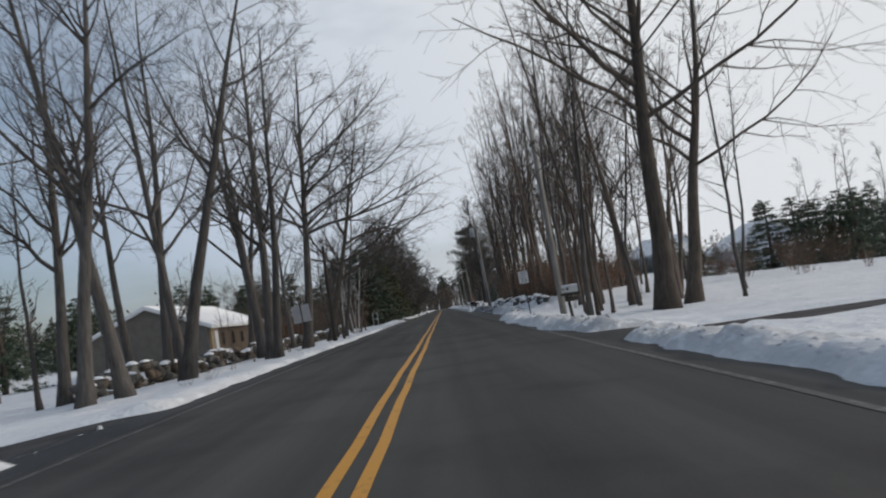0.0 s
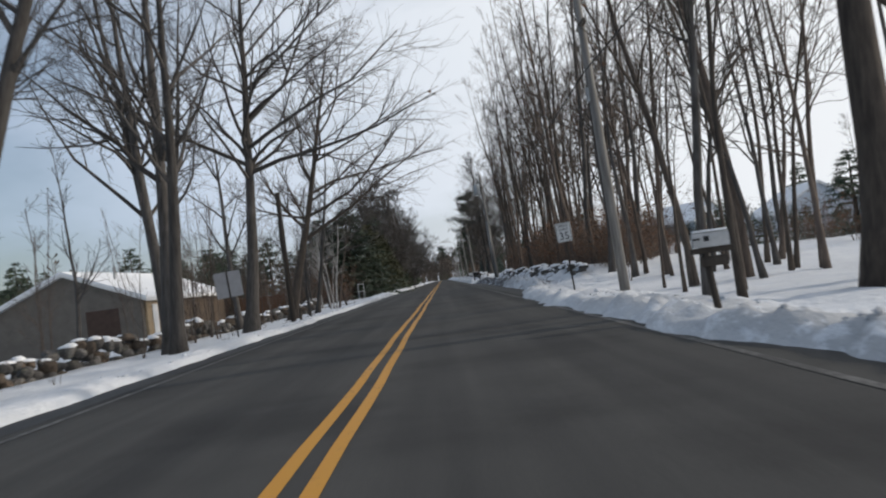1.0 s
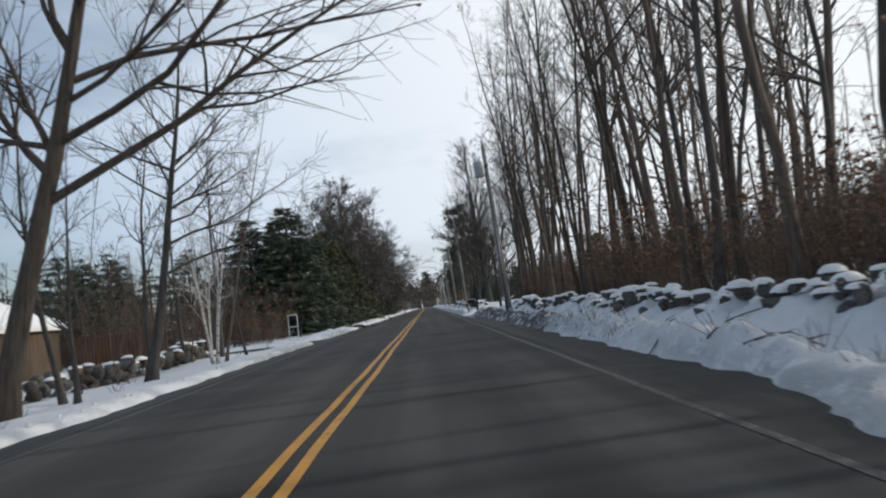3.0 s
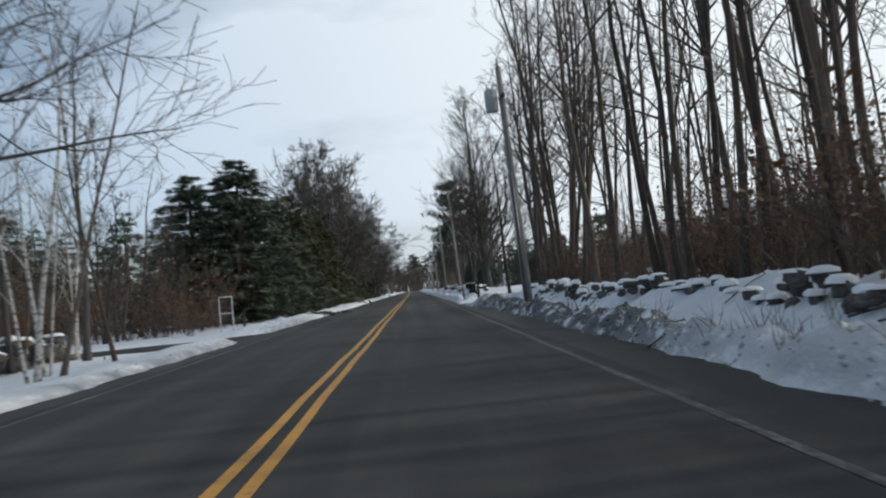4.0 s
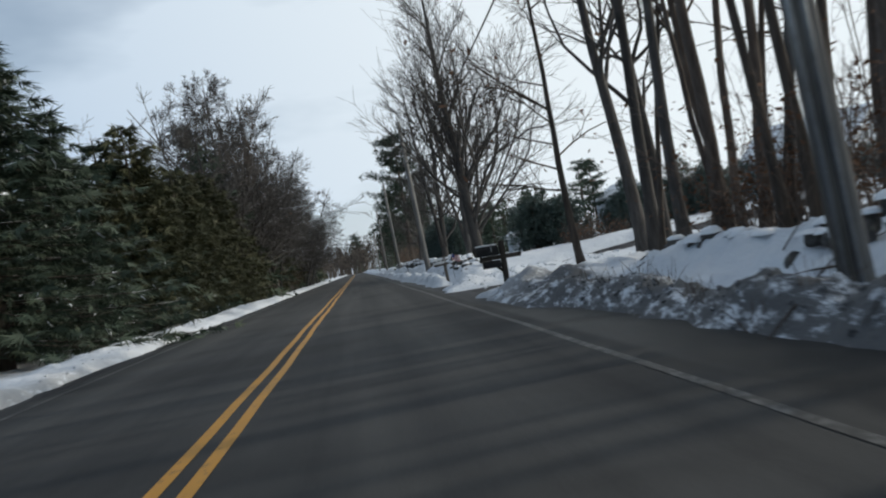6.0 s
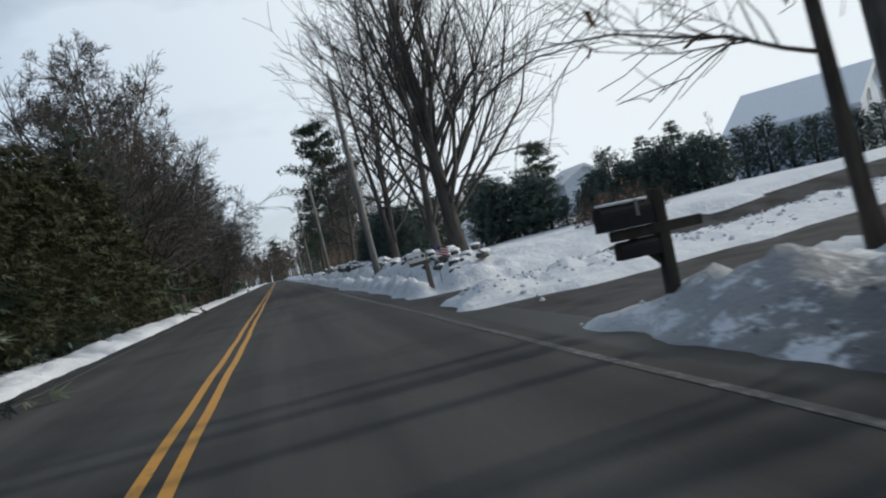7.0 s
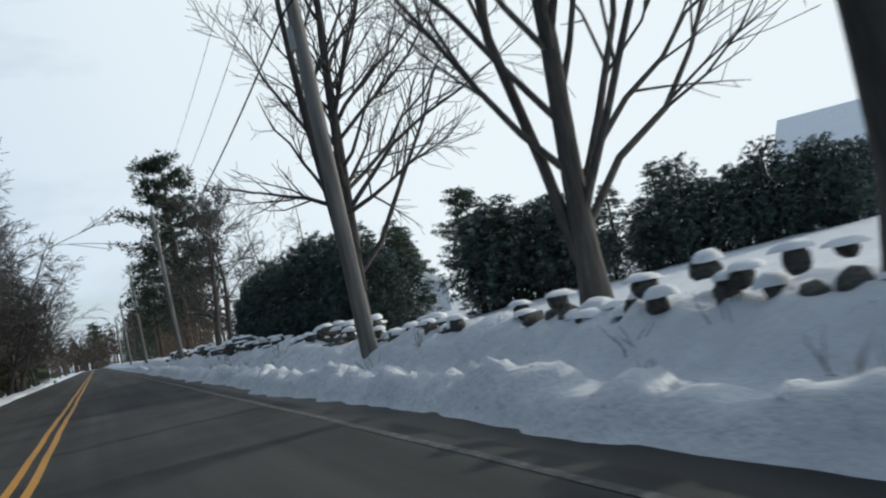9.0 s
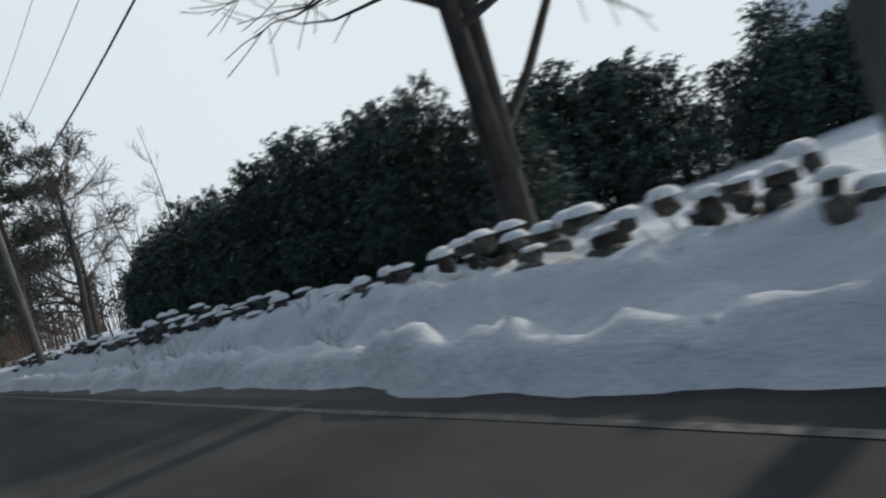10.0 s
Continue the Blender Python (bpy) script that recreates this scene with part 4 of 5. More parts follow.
# left verge, from the first drive to the birches
for k, (x, y, turn, size, lean) in enumerate([
        (-9.8, 21.2, 10, 1.0, (0, 3)), (-9.1, 22.2, 140, 0.95, (0, 11)), (-9.0, 27.4, 60, 1.0, (0, 12)), (-9.9, 30.2, 200, 0.9, (0, 4)),
        (-11.0, 31.6, 80, 0.9, (0, 5)), (-7.7, 36.3, 300, 1.0, (0, 3)), (-8.2, 37.4, 30, 1.08, (0, 4)), (-9.2, 40.5, 170, 0.95, (2, 0)),
        (-9.6, 41.6, 250, 0.9, (0, 4)), (-11.5, 47.5, 20, 0.85, (0, 4)), (-10.0, 53.0, 95, 0.75, (0, 3)), (-12.5, 26.0, 45, 0.9, (0, 5)), (-14.0, 36.0, 145, 0.85, (0, 2))]):
    plant(road_trees[k % 5], x, y, turn, size, lean, group="trees along the left verge")
plant(high, -8.2, 47.4, 0, 1.0, (0, 8), group="trees along the left verge")
plant(oak, -7.9, 55.3, 0, 1.0, (0, 9), group="trees along the left verge")
plant(oak_b, -7.9, 63.7, 40, 1.0, (0, 9), group="trees along the left verge")
for x, y, t, s in ((-7.5, 69.4, 0, 1.0), (-8.0, 71.2, 120, 0.9), (-9.4, 76.4, 60, 0.8)):
    plant(birches[int(t) % 2], x, y, t, s, (0, -4))
plant(woods[0], -7.4, 70.6, 50, 0.68, (0, 9), group="trees along the left verge")
plant(woods[4], -7.2, 73.2, 170, 0.58, (0, 7), group="trees along the left verge")
for x, y, t, s in ((-8.7, 75.3, 10, 0.62), (-9.6, 73.0, 100, 0.55), (-8.2, 58.6, 200, 0.5), (-8.9, 66.8, 260, 0.55), (-7.3, 57.2, 300, 0.42)):
    plant(far_trees[int(t) % 3], x, y, t, s)
R = np.random.default_rng(11)
for k in range(26):
    plant(saplings[k % 3], R.uniform(-12, -8.6), R.uniform(36, 76), R.uniform(0, 360), R.uniform(0.6, 1.2))
for k in range(20):
    plant(far_trees[k % 3], R.uniform(-42, -14), R.uniform(22, 60), R.uniform(0, 360), R.uniform(0.5, 0.9))

# dark woods behind the low house
for k in range(40):
    plant((spruce_far, backs[k % 5], spruce_far, far_trees[k % 3])[k % 4], R.uniform(-80, -31), R.uniform(86, 135), R.uniform(0, 360), R.uniform(0.75, 1.0) * (1, 0.55, 1, 0.6)[k % 4], wide=1.4)

# left conifers and the dark strip beyond the second drive
plant(spruce, -9.6, 101.3, 0, 1.03, wide=1.35)
plant(spruce, -12.6, 102.2, 60, 0.97, wide=1.3)
for k in range(7):
    plant(bushes[k % 3], R.uniform(-10.2, -8.6), 85.5 + 1.5 * k, R.uniform(0, 360), R.uniform(0.35, 0.5))
for k, (x, y, size) in enumerate(((-11.6, 105.5, 0.95), (-10.2, 108.5, 0.95), (-9.6, 113.0, 0.98), (-9.8, 117.5, 0.94), (-9.6, 121.5, 0.93), (-12.5, 112.0, 1.05))):
    plant(spruce_b, x, y, 70 * k, size, wide=1.25)
for k in range(16):
    plant(cedars[k % 2], -8.7 + R.uniform(-0.6, 0.5), 111.0 + k * 2.0, R.uniform(0, 360), R.uniform(0.95, 1.12), wide=1.15)
for k in range(8):
    plant((spruce_b, spruce_far)[k % 2], R.uniform(-15, -12), 116 + k * 3.2, R.uniform(0, 360), R.uniform(1.0, 1.2), wide=1.15)
for k in range(26):
    plant(backs[k % 5], R.uniform(-24, -11.5), R.uniform(84, 98), R.uniform(0, 360), R.uniform(0.34, 0.5), wide=1.5)
for k in range(24):
    plant(bushes[k % 3], R.uniform(-21, -10), R.uniform(84, 96), R.uniform(0, 360), R.uniform(0.9, 1.4), wide=1.2)
for k in range(14):
    plant(spruce_far, R.uniform(-34, -16), R.uniform(84, 128), R.uniform(0, 360), R.uniform(0.75, 1.1), wide=1.2)
for k in range(16):
    plant(spruce_far, R.uniform(-62, -30), R.uniform(50, 130), R.uniform(0, 360), R.uniform(0.75, 1.1), wide=1.2)
plant(oak_far, -8.4, 135.0, 120, 1.12)
for k in range(42):
    y = 139 + 2.1 * k + R.uniform(-1.2, 1.2)
    plant(thick[k % 3], R.uniform(-9.4, -6.0), y, R.uniform(0, 360), R.uniform(0.72, 0.86) * (1.3 if y < 170 else 1.0), (0, R.uniform(1, 9)), wide=1.25)
for k in range(26):
    plant(bushes[k % 3], R.uniform(-10.5, -7.4), R.uniform(124, 230), R.uniform(0, 360), R.uniform(0.7, 1.1))
for k in range(40):
    plant(backs[k % 5], R.uniform(-11.5, -7.5), 138 + 1.6 * k, R.uniform(0, 360), R.uniform(0.72, 0.88) * (1.25 if k < 20 else 1.0), (0, R.uniform(0, 6)), wide=1.2)
for k in range(30):
    plant(backs[k % 5], R.uniform(-24, -11), R.uniform(126, 290), R.uniform(0, 360), R.uniform(0.7, 0.95))
for k in range(26):
    plant((spruce_far, cedars[0])[k % 2], R.uniform(-13, -9), 140 + 5 * k, R.uniform(0, 360), R.uniform(1.0, 1.5), wide=1.2)

# right verge, first lawn
plant(big_dark, 6.9, 25.9, 30, 1.0, (0, 2))
plant(big_dark, 8.5, 28.4, 15, 0.78, (0, 9))
plant(woods[5], 10.1, 27.8, 0, 0.6, (0, 1))
plant(woods[2], 4.9, 28.6, 120, 0.8, (0, -4))
for k, (x, y, t, s, l) in enumerate([(6.3, 34.2, 10, 1.0, -3), (5.2, 31.2, 100, 0.5, -6), (5.8, 35.2, 40, 0.45, -5), (7.7, 34.3, 220, 0.95, 2), (8.2, 43.5, 280, 0.9, -2),
                                     (6.7, 46.3, 20, 0.95, 2), (7.2, 44.4, 150, 1.0, 0), (5.9, 29.6, 75, 0.6, -3), (4.8, 26.6, 15, 0.75, -3)]):
    plant(woods[(k * 3 + 1) % 7], x, y, t, s, (0, l))

for k in range(15):
    plant((woods, backs)[k % 2][k % 5], R.uniform(7.6, 15.5), R.uniform(33, 47), R.uniform(0, 360), R.uniform(0.65, 0.95), (0, R.uniform(-4, 5)))

# right wood
spots = []
for k in range(1500):
    y = R.uniform(46.5, 97)
    depth = R.uniform(0, 1) ** 1.6
    x = 6.3 + depth * 26
    if y > 86:
        x = x * 0 + 6.4 + depth * (20 - (y - 86) * 1.1)
    if x < 0.336 * (y - 27) + 1.0 and all((x - a) ** 2 + (y - b) ** 2 > (0.75 + 0.045 * (x - 6)) ** 2 * 1.7 for a, b in spots):
        spots.append((x, y))
    if len(spots) >= 80:
        break
for k, (x, y) in enumerate(spots):
    if y > 75 and k % 5 < 2:
        continue
    plant((woods[k % 7] if x < 10.5 else backs[k % 5]), x, y, R.uniform(0, 360), R.uniform(0.82, 1.18), (R.uniform(-3, 3), R.uniform(-6, 3)), group="trees of the roadside wood")
for k in range(125):
    y = R.uniform(47, 92)
    deep = R.uniform(0, 1) ** 1.2
    plant(bushes[k % 3], 6.5 + deep * min(15, max(1.5, 0.336 * (y - 27) - 5.5)), y, R.uniform(0, 360), (R.uniform(0.75, 1.25) + 0.2 * deep) * (0.65 if y < 56 else 1.0 if y < 72 else 0.8), wide=1.2)
for k in range(30):
    plant(saplings[k % 3], R.uniform(5.9, 12), R.uniform(40, 95), R.uniform(0, 360), R.uniform(0.6, 1.3))
for k in range(8):
    y = 83.5 + 1.5 * k
    plant(woods[k % 7], max(6.2, 0.95 * (y - 88.5) + 0.8) + R.uniform(0, 4.5), y, R.uniform(0, 360), R.uniform(0.8, 1.05), (0, R.uniform(-5, 3)), group="trees of the roadside wood")
for k in range(8):
    plant(bushes[k % 3], R.uniform(6.4, 9.5), R.uniform(82, 92.5), R.uniform(0, 360), R.uniform(0.6, 0.9))
for k in range(5):
    plant(woods[(k * 2) % 7], R.uniform(6.2, 8.5), R.uniform(90, 95), R.uniform(0, 360), R.uniform(0.75, 1.0), (0, R.uniform(-4, 4)), group="trees of the roadside wood")
plant(road_trees[0], 7.3, 97.2, 130, 0.9, (0, 1))
plant(road_trees[3], 8.1, 97.9, 250, 0.75, (0, -4))
# tree by the double drive
plant(low, 5.2, 95.5, 12, 1.0, (0, -4))

# maples behind the second wall
plant(maples[0], 5.95, 115.9, 0, 1.0, (0, -4))
plant(maples[1], 6.25, 121.1, 0, 1.0, (0, -2))
plant(maples[2], 6.0, 130.9, 0, 1.0, (0, -1))
plant(shrub, 9.9, 111.8, 0, 1.1, group="garden shrubs")
plant(shrub, 10.5, 115.3, 90, 0.95, group="garden shrubs")
plant(shrub, 12.3, 114.7, 200, 1.0, group="garden shrubs")

# tall hedge, and the clipped row before the house
for k in range(28):
    q = k / 27
    x, y = 7.2 + 0.1 * math.sin(k * 1.7), 132.2 + 23.6 * q
    top = 3.05 + 0.8 * float(sm(132, 136, np.array(y))) - 1.1 * float(sm(151.5, 156, np.array(y)))
    plant(arbors[k % 3], x, y, R.uniform(0, 360), R.uniform(0.9, 1.08) * (top - ground_z(x, y)) / 4.2, wide=1.15, sink=0.3, group="arborvitae hedge")
    if k % 2:
        plant(arbor_back, x + 0.9, y + 0.3, R.uniform(0, 360), R.uniform(0.88, 1.0) * (top - ground_z(x, y)) / 4.2, wide=1.5, sink=0.3, group="arborvitae hedge")
for k in range(15):
    x, y, top = 12.6 + 0.97 * k, 138.0 - 0.30 * k, (4.2, 4.6, 4.0, 4.75, 4.3)[k % 5] - (1.35 if k in (5, 6) else 0.0)
    plant(arbors[k % 3], x, y + R.uniform(-0.3, 0.3), R.uniform(0, 360), R.uniform(0.92, 1.06) * (top - ground_z(x, y)) / 4.3, wide=1.5, sink=0.4, group="arborvitae hedge")
    if k % 2 and k != 5:
        plant(arbor_back, x + 0.4, y + 1.2, 40 * k, 0.9 * (top - ground_z(x, y)) / 4.2, wide=1.8, sink=0.3, group="arborvitae hedge")
for k in range(6):
    plant(spruce_mid, 13.6 + 1.1 * k + R.uniform(-0.4, 0.4), 154.0 + 1.3 * k, R.uniform(0, 360), R.uniform(0.5, 0.66), wide=1.2, group="spruces beyond the hedge")
for k in range(12):
    x, y = 27.6 + 1.45 * k, 135.6 - 0.25 * k
    plant(arbors[k % 3], x, y, R.uniform(0, 360), R.uniform(0.94, 1.06) * (4.5 - ground_z(x, y)) / 4.2, wide=1.5, sink=0.3, group="rounded evergreens before the house")
for k in range(13):
    x = 14 + 1.9 * k + R.uniform(-1, 1)
    if x < 21.5 or 35.0 < x < 37.0:
        plant(spruce_mid, x, R.uniform(157, 170), R.uniform(0, 360), R.uniform(0.62, 0.84), wide=1.25)
plant(pines[0], 28.0, 170.0, 30, 0.47)
plant(pines[1], 26.2, 168.0, 130, 0.44)
for k in range(14):
    plant(far_trees[k % 3], R.uniform(40, 78), R.uniform(154, 200), R.uniform(0, 360), R.uniform(0.4, 0.55), wide=1.4)

# beyond: pines at the far right verge, then closed wood
plant(pines[0], 7.4, 185.0, 0, 1.0)
plant(pines[1], 8.4, 196.0, 120, 0.85)
plant(pines[0], 6.6, 206.0, 250, 0.62)
plant(oak_far, 6.9, 163.5, 320, 0.9)
plant(oak_far, 8.8, 172.0, 20, 0.9)
for k in range(40):
    plant(backs[k % 5], R.uniform(6.4, 20), R.uniform(166, 320), R.uniform(0, 360), R.uniform(0.6, 0.9))
for k in range(10):
    plant(bushes[k % 3], R.uniform(6.3, 9), R.uniform(158, 230), R.uniform(0, 360), R.uniform(0.8, 1.2))
for k in range(16):
    plant((pines[0], spruce_far)[k % 2], R.uniform(5.5, 18), R.uniform(215, 380), R.uniform(0, 360), R.uniform(0.6, 0.9))
for k in range(10):
    plant((pines[1], spruce_far)[k % 2], R.uniform(-3, 4), R.uniform(480, 620), R.uniform(0, 360), R.uniform(0.8, 1.2))
# treeline behind the first lawn
for k in range(44):
    plant((backs[k % 5], far_trees[k % 3], spruce_far)[k % 3], 46 + R.uniform(0, 40), R.uniform(38, 125), R.uniform(0, 360), R.uniform(0.75, 1.1), wide=1.1)
for k in range(34):
    q = k / 33
    plant((spruce_far, backs[k % 5])[k % 3 == 2], 27 + 24 * q + R.uniform(-2, 2), 62 + 14 * q + R.uniform(-3, 3), R.uniform(0, 360), R.uniform(0.5, 0.7) * (1.0, 1.0, 0.6)[k % 3], wide=1.4)
for k in range(24):
    plant(bushes[k % 3], R.uniform(16, 30), R.uniform(44, 62), R.uniform(0, 360), R.uniform(0.6, 0.9))
# low evergreens before the pale house
for k in range(9):
    plant((spruce_far, bushes[k % 3])[k % 3 == 1], 22.5 + 1.7 * k + R.uniform(-0.5, 0.5), 80 + 1.0 * k + R.uniform(-1, 1), R.uniform(0, 360), R.uniform(0.34, 0.5) * (1.0, 1.8, 1.0)[k % 3], wide=1.3)
retire([*road_trees, oak, oak_far, high, low, oak_b, big_dark, *maples, *woods, *backs, *thick, *birches, *saplings, *far_trees, spruce, spruce_b, spruce_far, spruce_mid, *cedars, *arbors, arbor_back, *pines, *bushes, shrub])

# far woods closing the view: one ragged belt of trunks and clumps
def far_wood(name, label, x0, x1, y0, y1, count, seed, h):
    R2 = np.random.default_rng(seed)
    s = Soup()
    for _ in range(count):
        x, y = R2.uniform(x0, x1), R2.uniform(y0, y1)
        z, hh = ground_z(x, y) - 0.3, h * R2.uniform(0.6, 1.15)
        s.put(*tube([(x, y, z), (x + R2.normal(0, 0.4), y, z + hh)], [0.2, 0.03], 4, cap=False))
        for _ in range(9):
            a, q = R2.uniform(0, 6.283), R2.uniform(0.25, 1.0)
            ln = hh * 0.22 * (1.15 - q)+0.4
            p = np.array([x, y, z + hh * q])
            e = p + np.array([math.cos(a) * ln, math.sin(a) * ln, ln * R2.uniform(0.2, 1.0)])
            side = np.array([-math.sin(a), math.cos(a), 0]) * 0.25
            s.put([p, e + side, e + (0, 0, 0.6), e - side], [(0, 1, 2), (0, 2, 3)])
            s.put(*tube([p, e], [0.05, 0.02], 3, cap=False))
    tagged(new(name, s.mesh(name, M["bark_dark"], False)), label, "woods", kind="stuff")


far_wood("far_woods", "distant dark leafless woods along the horizon", -260, -60, -40, 420, 520, 301, 14)
far_wood("far_woods", "distant dark leafless woods along the horizon", 118, 280, -40, 420, 520, 302, 13)
far_wood("far_woods", "distant dark leafless woods along the horizon", -60, -6.5, 300, 700, 320, 303, 15)
far_wood("far_woods", "distant dark leafless woods along the horizon", 6.5, 70, 300, 700, 320, 304, 15)
far_wood("far_woods", "distant dark leafless woods where the road ends", -9, 9, 455, 560, 90, 306, 15)
far_wood("far_woods", "distant dark leafless woods along the horizon", -60, 60, -220, -60, 200, 305, 14)
# ------------------------------------------------------------------ utility poles and wires
def utility_pole(x, y, h, lean, label, tank=False, guard=False):
    z = ground_z(x, y)
    root = thing("utility_pole", label, "utility pole", "poles along the road", m=pose(x, y, z, 0, lean, 0))
    v, f = tube([(0, 0, -0.4), (0, 0, h * 0.5), (0, 0, h)], [0.155, 0.135, 0.105], 14)
    part("shaft", mesh_data("shaft", v, f, M["pole"], True), root)
    v, f = tube([(0, 0, h), (0, 0, h + 0.32)], [0.045, 0.04], 8)
    part("insulator_pin", mesh_data("insulator_pin", v, f, M["steel"], True), root, "grey insulator on the pole top")
    bm = box_bm(-0.06, 0.06, -0.55, 0.55, h - 1.25, h - 1.13, 0.01)
    part("bracket", bm_data("bracket", bm, M["wood"]), root)
    bm = box_bm(-0.19, -0.10, -0.07, 0.07, h * 0.62, h * 0.62 + 0.42, 0.015)
    part("terminal_box", bm_data("terminal_box", bm, M["tank"]), root, "small grey terminal box")
    if tank:
        s = Soup()
        cx, cz = -0.42, h - 1.75
        s.put(*tube([(cx, 0, cz), (cx, 0, cz + 0.03), (cx, 0, cz + 0.82), (cx, 0, cz + 0.90)], [0.22, 0.25, 0.25, 0.16], 18))
        part("transformer", s.mesh("transformer", M["tank"]), root, "grey cylindrical pole transformer")
        for k in (-1, 1):
            part("bushing", mesh_data("bushing", *tube([(cx + 0.1 * k, 0, cz + 0.88), (cx + 0.12 * k, 0, cz + 1.12)], [0.035, 0.025], 8), M["steel"], True), root)
    if guard:
        for k in (-1, 1):
            part("cable_guard", mesh_data("cable_guard", *tube([(0.17 * k * 0.4 - 0.12, -0.15, 0.1), (0.17 * k * 0.4 - 0.10, -0.14, h * 0.55)], [0.03, 0.03], 6), M["steel"], True), root, "pale conduit strapped to the pole")
    return root


POLES = [(4.93, -11.0, 9.0, -2.0), (5.22, 37.4, 9.2, -1.5), (4.62, 84.4, 9.3, -2.6), (4.28, 125.3, 8.7, -2.4), (4.5, 161.8, 8.6, -2), (4.5, 199.0, 8.8, -1), (4.5, 238.0, 8.8, -1), (4.5, 278.0, 8.8, 0)]
for i, (x, y, h, lean) in enumerate(POLES):
    utility_pole(x, y, h, lean, ("weathered wooden utility pole with a grey transformer" if i == 2 else "weathered wooden utility pole set in snow"), i == 2, i == 2)


def cable(name, label, a, b, sag, r):
    t = np.linspace(0, 1, 15)
    a, b = np.array(a), np.array(b)
    p = a + (b - a) * t[:, None] - np.array([0, 0, 1]) * (4 * sag * t * (1 - t))[:, None]
    tagged(new(name, mesh_data(name, *tube(p, [r] * 15, 5), M["wire"], True)), label, "cable")


def on_pole(i, up, dx=0.0):
    x, y, h, lean = POLES[i]
    hh = h + up
    return (x + math.sin(radians(lean)) * hh + dx, y, ground_z(x, y) + hh)


for i in range(len(POLES) - 1):
    cable("power_line", "thin overhead power line between poles", on_pole(i, 0.3), on_pole(i + 1, 0.3), 0.6, 0.008)
    cable("power_line", "thin overhead power line between poles", on_pole(i, -1.2, -0.1), on_pole(i + 1, -1.2, -0.1), 0.7, 0.009)
    cable("telephone_cable", "thick black telephone cable between poles", on_pole(i, -2.6, -0.15), on_pole(i + 1, -2.6, -0.15), 0.6, 0.022)
# guy wire slung from the pole into the maple's side
cable("guy_wire", "steel guy wire from pole to pole", on_pole(2, -1.5), (7.3, 90.5, 1.0), 0.05, 0.008)

# ------------------------------------------------------------------ signs
def lettering(text, size, mat, name):
    cu = bpy.data.curves.new("letters", "FONT")
    cu.body, cu.size, cu.align_x, cu.align_y, cu.extrude = text, size, "CENTER", "CENTER", 0.002
    tmp = bpy.data.objects.new("letters", cu)
    scene.collection.objects.link(tmp)
    bpy.context.view_layer.update()
    me = bpy.data.meshes.new_from_object(tmp.evaluated_get(bpy.context.evaluated_depsgraph_get()))
    bpy.data.objects.remove(tmp)
    me.materials.clear()
    me.materials.append(mat)
    return me


def rounded_plate(w, h, t, r, mat, name):
    bm = bmesh.new()
    pts = []
    for cx, cz, a0 in ((w / 2 - r, h / 2 - r, 0), (-w / 2 + r, h / 2 - r, 90), (-w / 2 + r, -h / 2 + r, 180), (w / 2 - r, -h / 2 + r, 270)):
        for k in range(5):
            a = radians(a0 + 22.5 * k)
            pts.append((cx + r * math.cos(a), cz + r * math.sin(a)))
    fa = bm.faces.new([bm.verts.new((x, 0, z)) for x, z in pts])
    ext = bmesh.ops.extrude_face_region(bm, geom=[fa])
    bmesh.ops.translate(bm, verts=[e for e in ext["geom"] if isinstance(e, bmesh.types.BMVert)], vec=(0, t, 0))
    bmesh.ops.recalc_face_normals(bm, faces=bm.faces[:])
    return bm_data(name, bm, mat)


def post_mesh(h, w=0.05, d=0.03):
    bm = bmesh.new()
    prof = [(-w / 2, 0), (-w * 0.22, d), (w * 0.22, d), (w / 2, 0), (w * 0.34, 0), (w * 0.14, d * 0.7), (-w * 0.14, d * 0.7), (-w * 0.34, 0)]
    lo = [bm.verts.new((x, y, -0.4)) for x, y in prof]
    hi = [bm.verts.new((x, y, h)) for x, y in prof]
    for i in range(8):
        bm.faces.new((lo[i], lo[(i + 1) % 8], hi[(i + 1) % 8], hi[i]))
    bm.faces.new(hi)
    return bm_data("post", bm, M["steel_dark"])


speed = thing("speed_limit_sign", "white speed limit sign on a thin steel post in the snow", "road sign", m=pose(3.68, 37.0, ground_z(3.68, 37.0), 0, -3, -6))
part("post", post_mesh(1.98), speed)
SW, SH, SZ = 0.44, 0.56, 1.72
plate = part("plate", rounded_plate(SW, SH, 0.004, 0.03, M["sign_white"], "plate"), speed, "white rectangular plate", pose(0, -0.014, SZ))
bord = Soup()
for x0, x1, z0, z1 in ((-SW / 2 + 0.015, SW / 2 - 0.015, SH / 2 - 0.025, SH / 2 - 0.015), (-SW / 2 + 0.015, SW / 2 - 0.015, -SH / 2 + 0.015, -SH / 2 + 0.025),
                       (-SW / 2 + 0.015, -SW / 2 + 0.025, -SH / 2 + 0.025, SH / 2 - 0.025), (SW / 2 - 0.025, SW / 2 - 0.015, -SH / 2 + 0.025, SH / 2 - 0.025)):
    bord.put([(x0, -0.003, z0), (x1, -0.003, z0), (x1, -0.003, z1), (x0, -0.003, z1)], [(0, 1, 2, 3)])
part("border", bord.mesh("border", M["black"], False), plate)
for txt, size, z in (("SPEED", 0.105, 0.175), ("LIMIT", 0.105, 0.075), ("35", 0.31, -0.12)):
    part("lettering", lettering(txt, size, M["black"], "lettering"), plate, "black letters", pose(0, -0.004, z, 90, 0, 0))

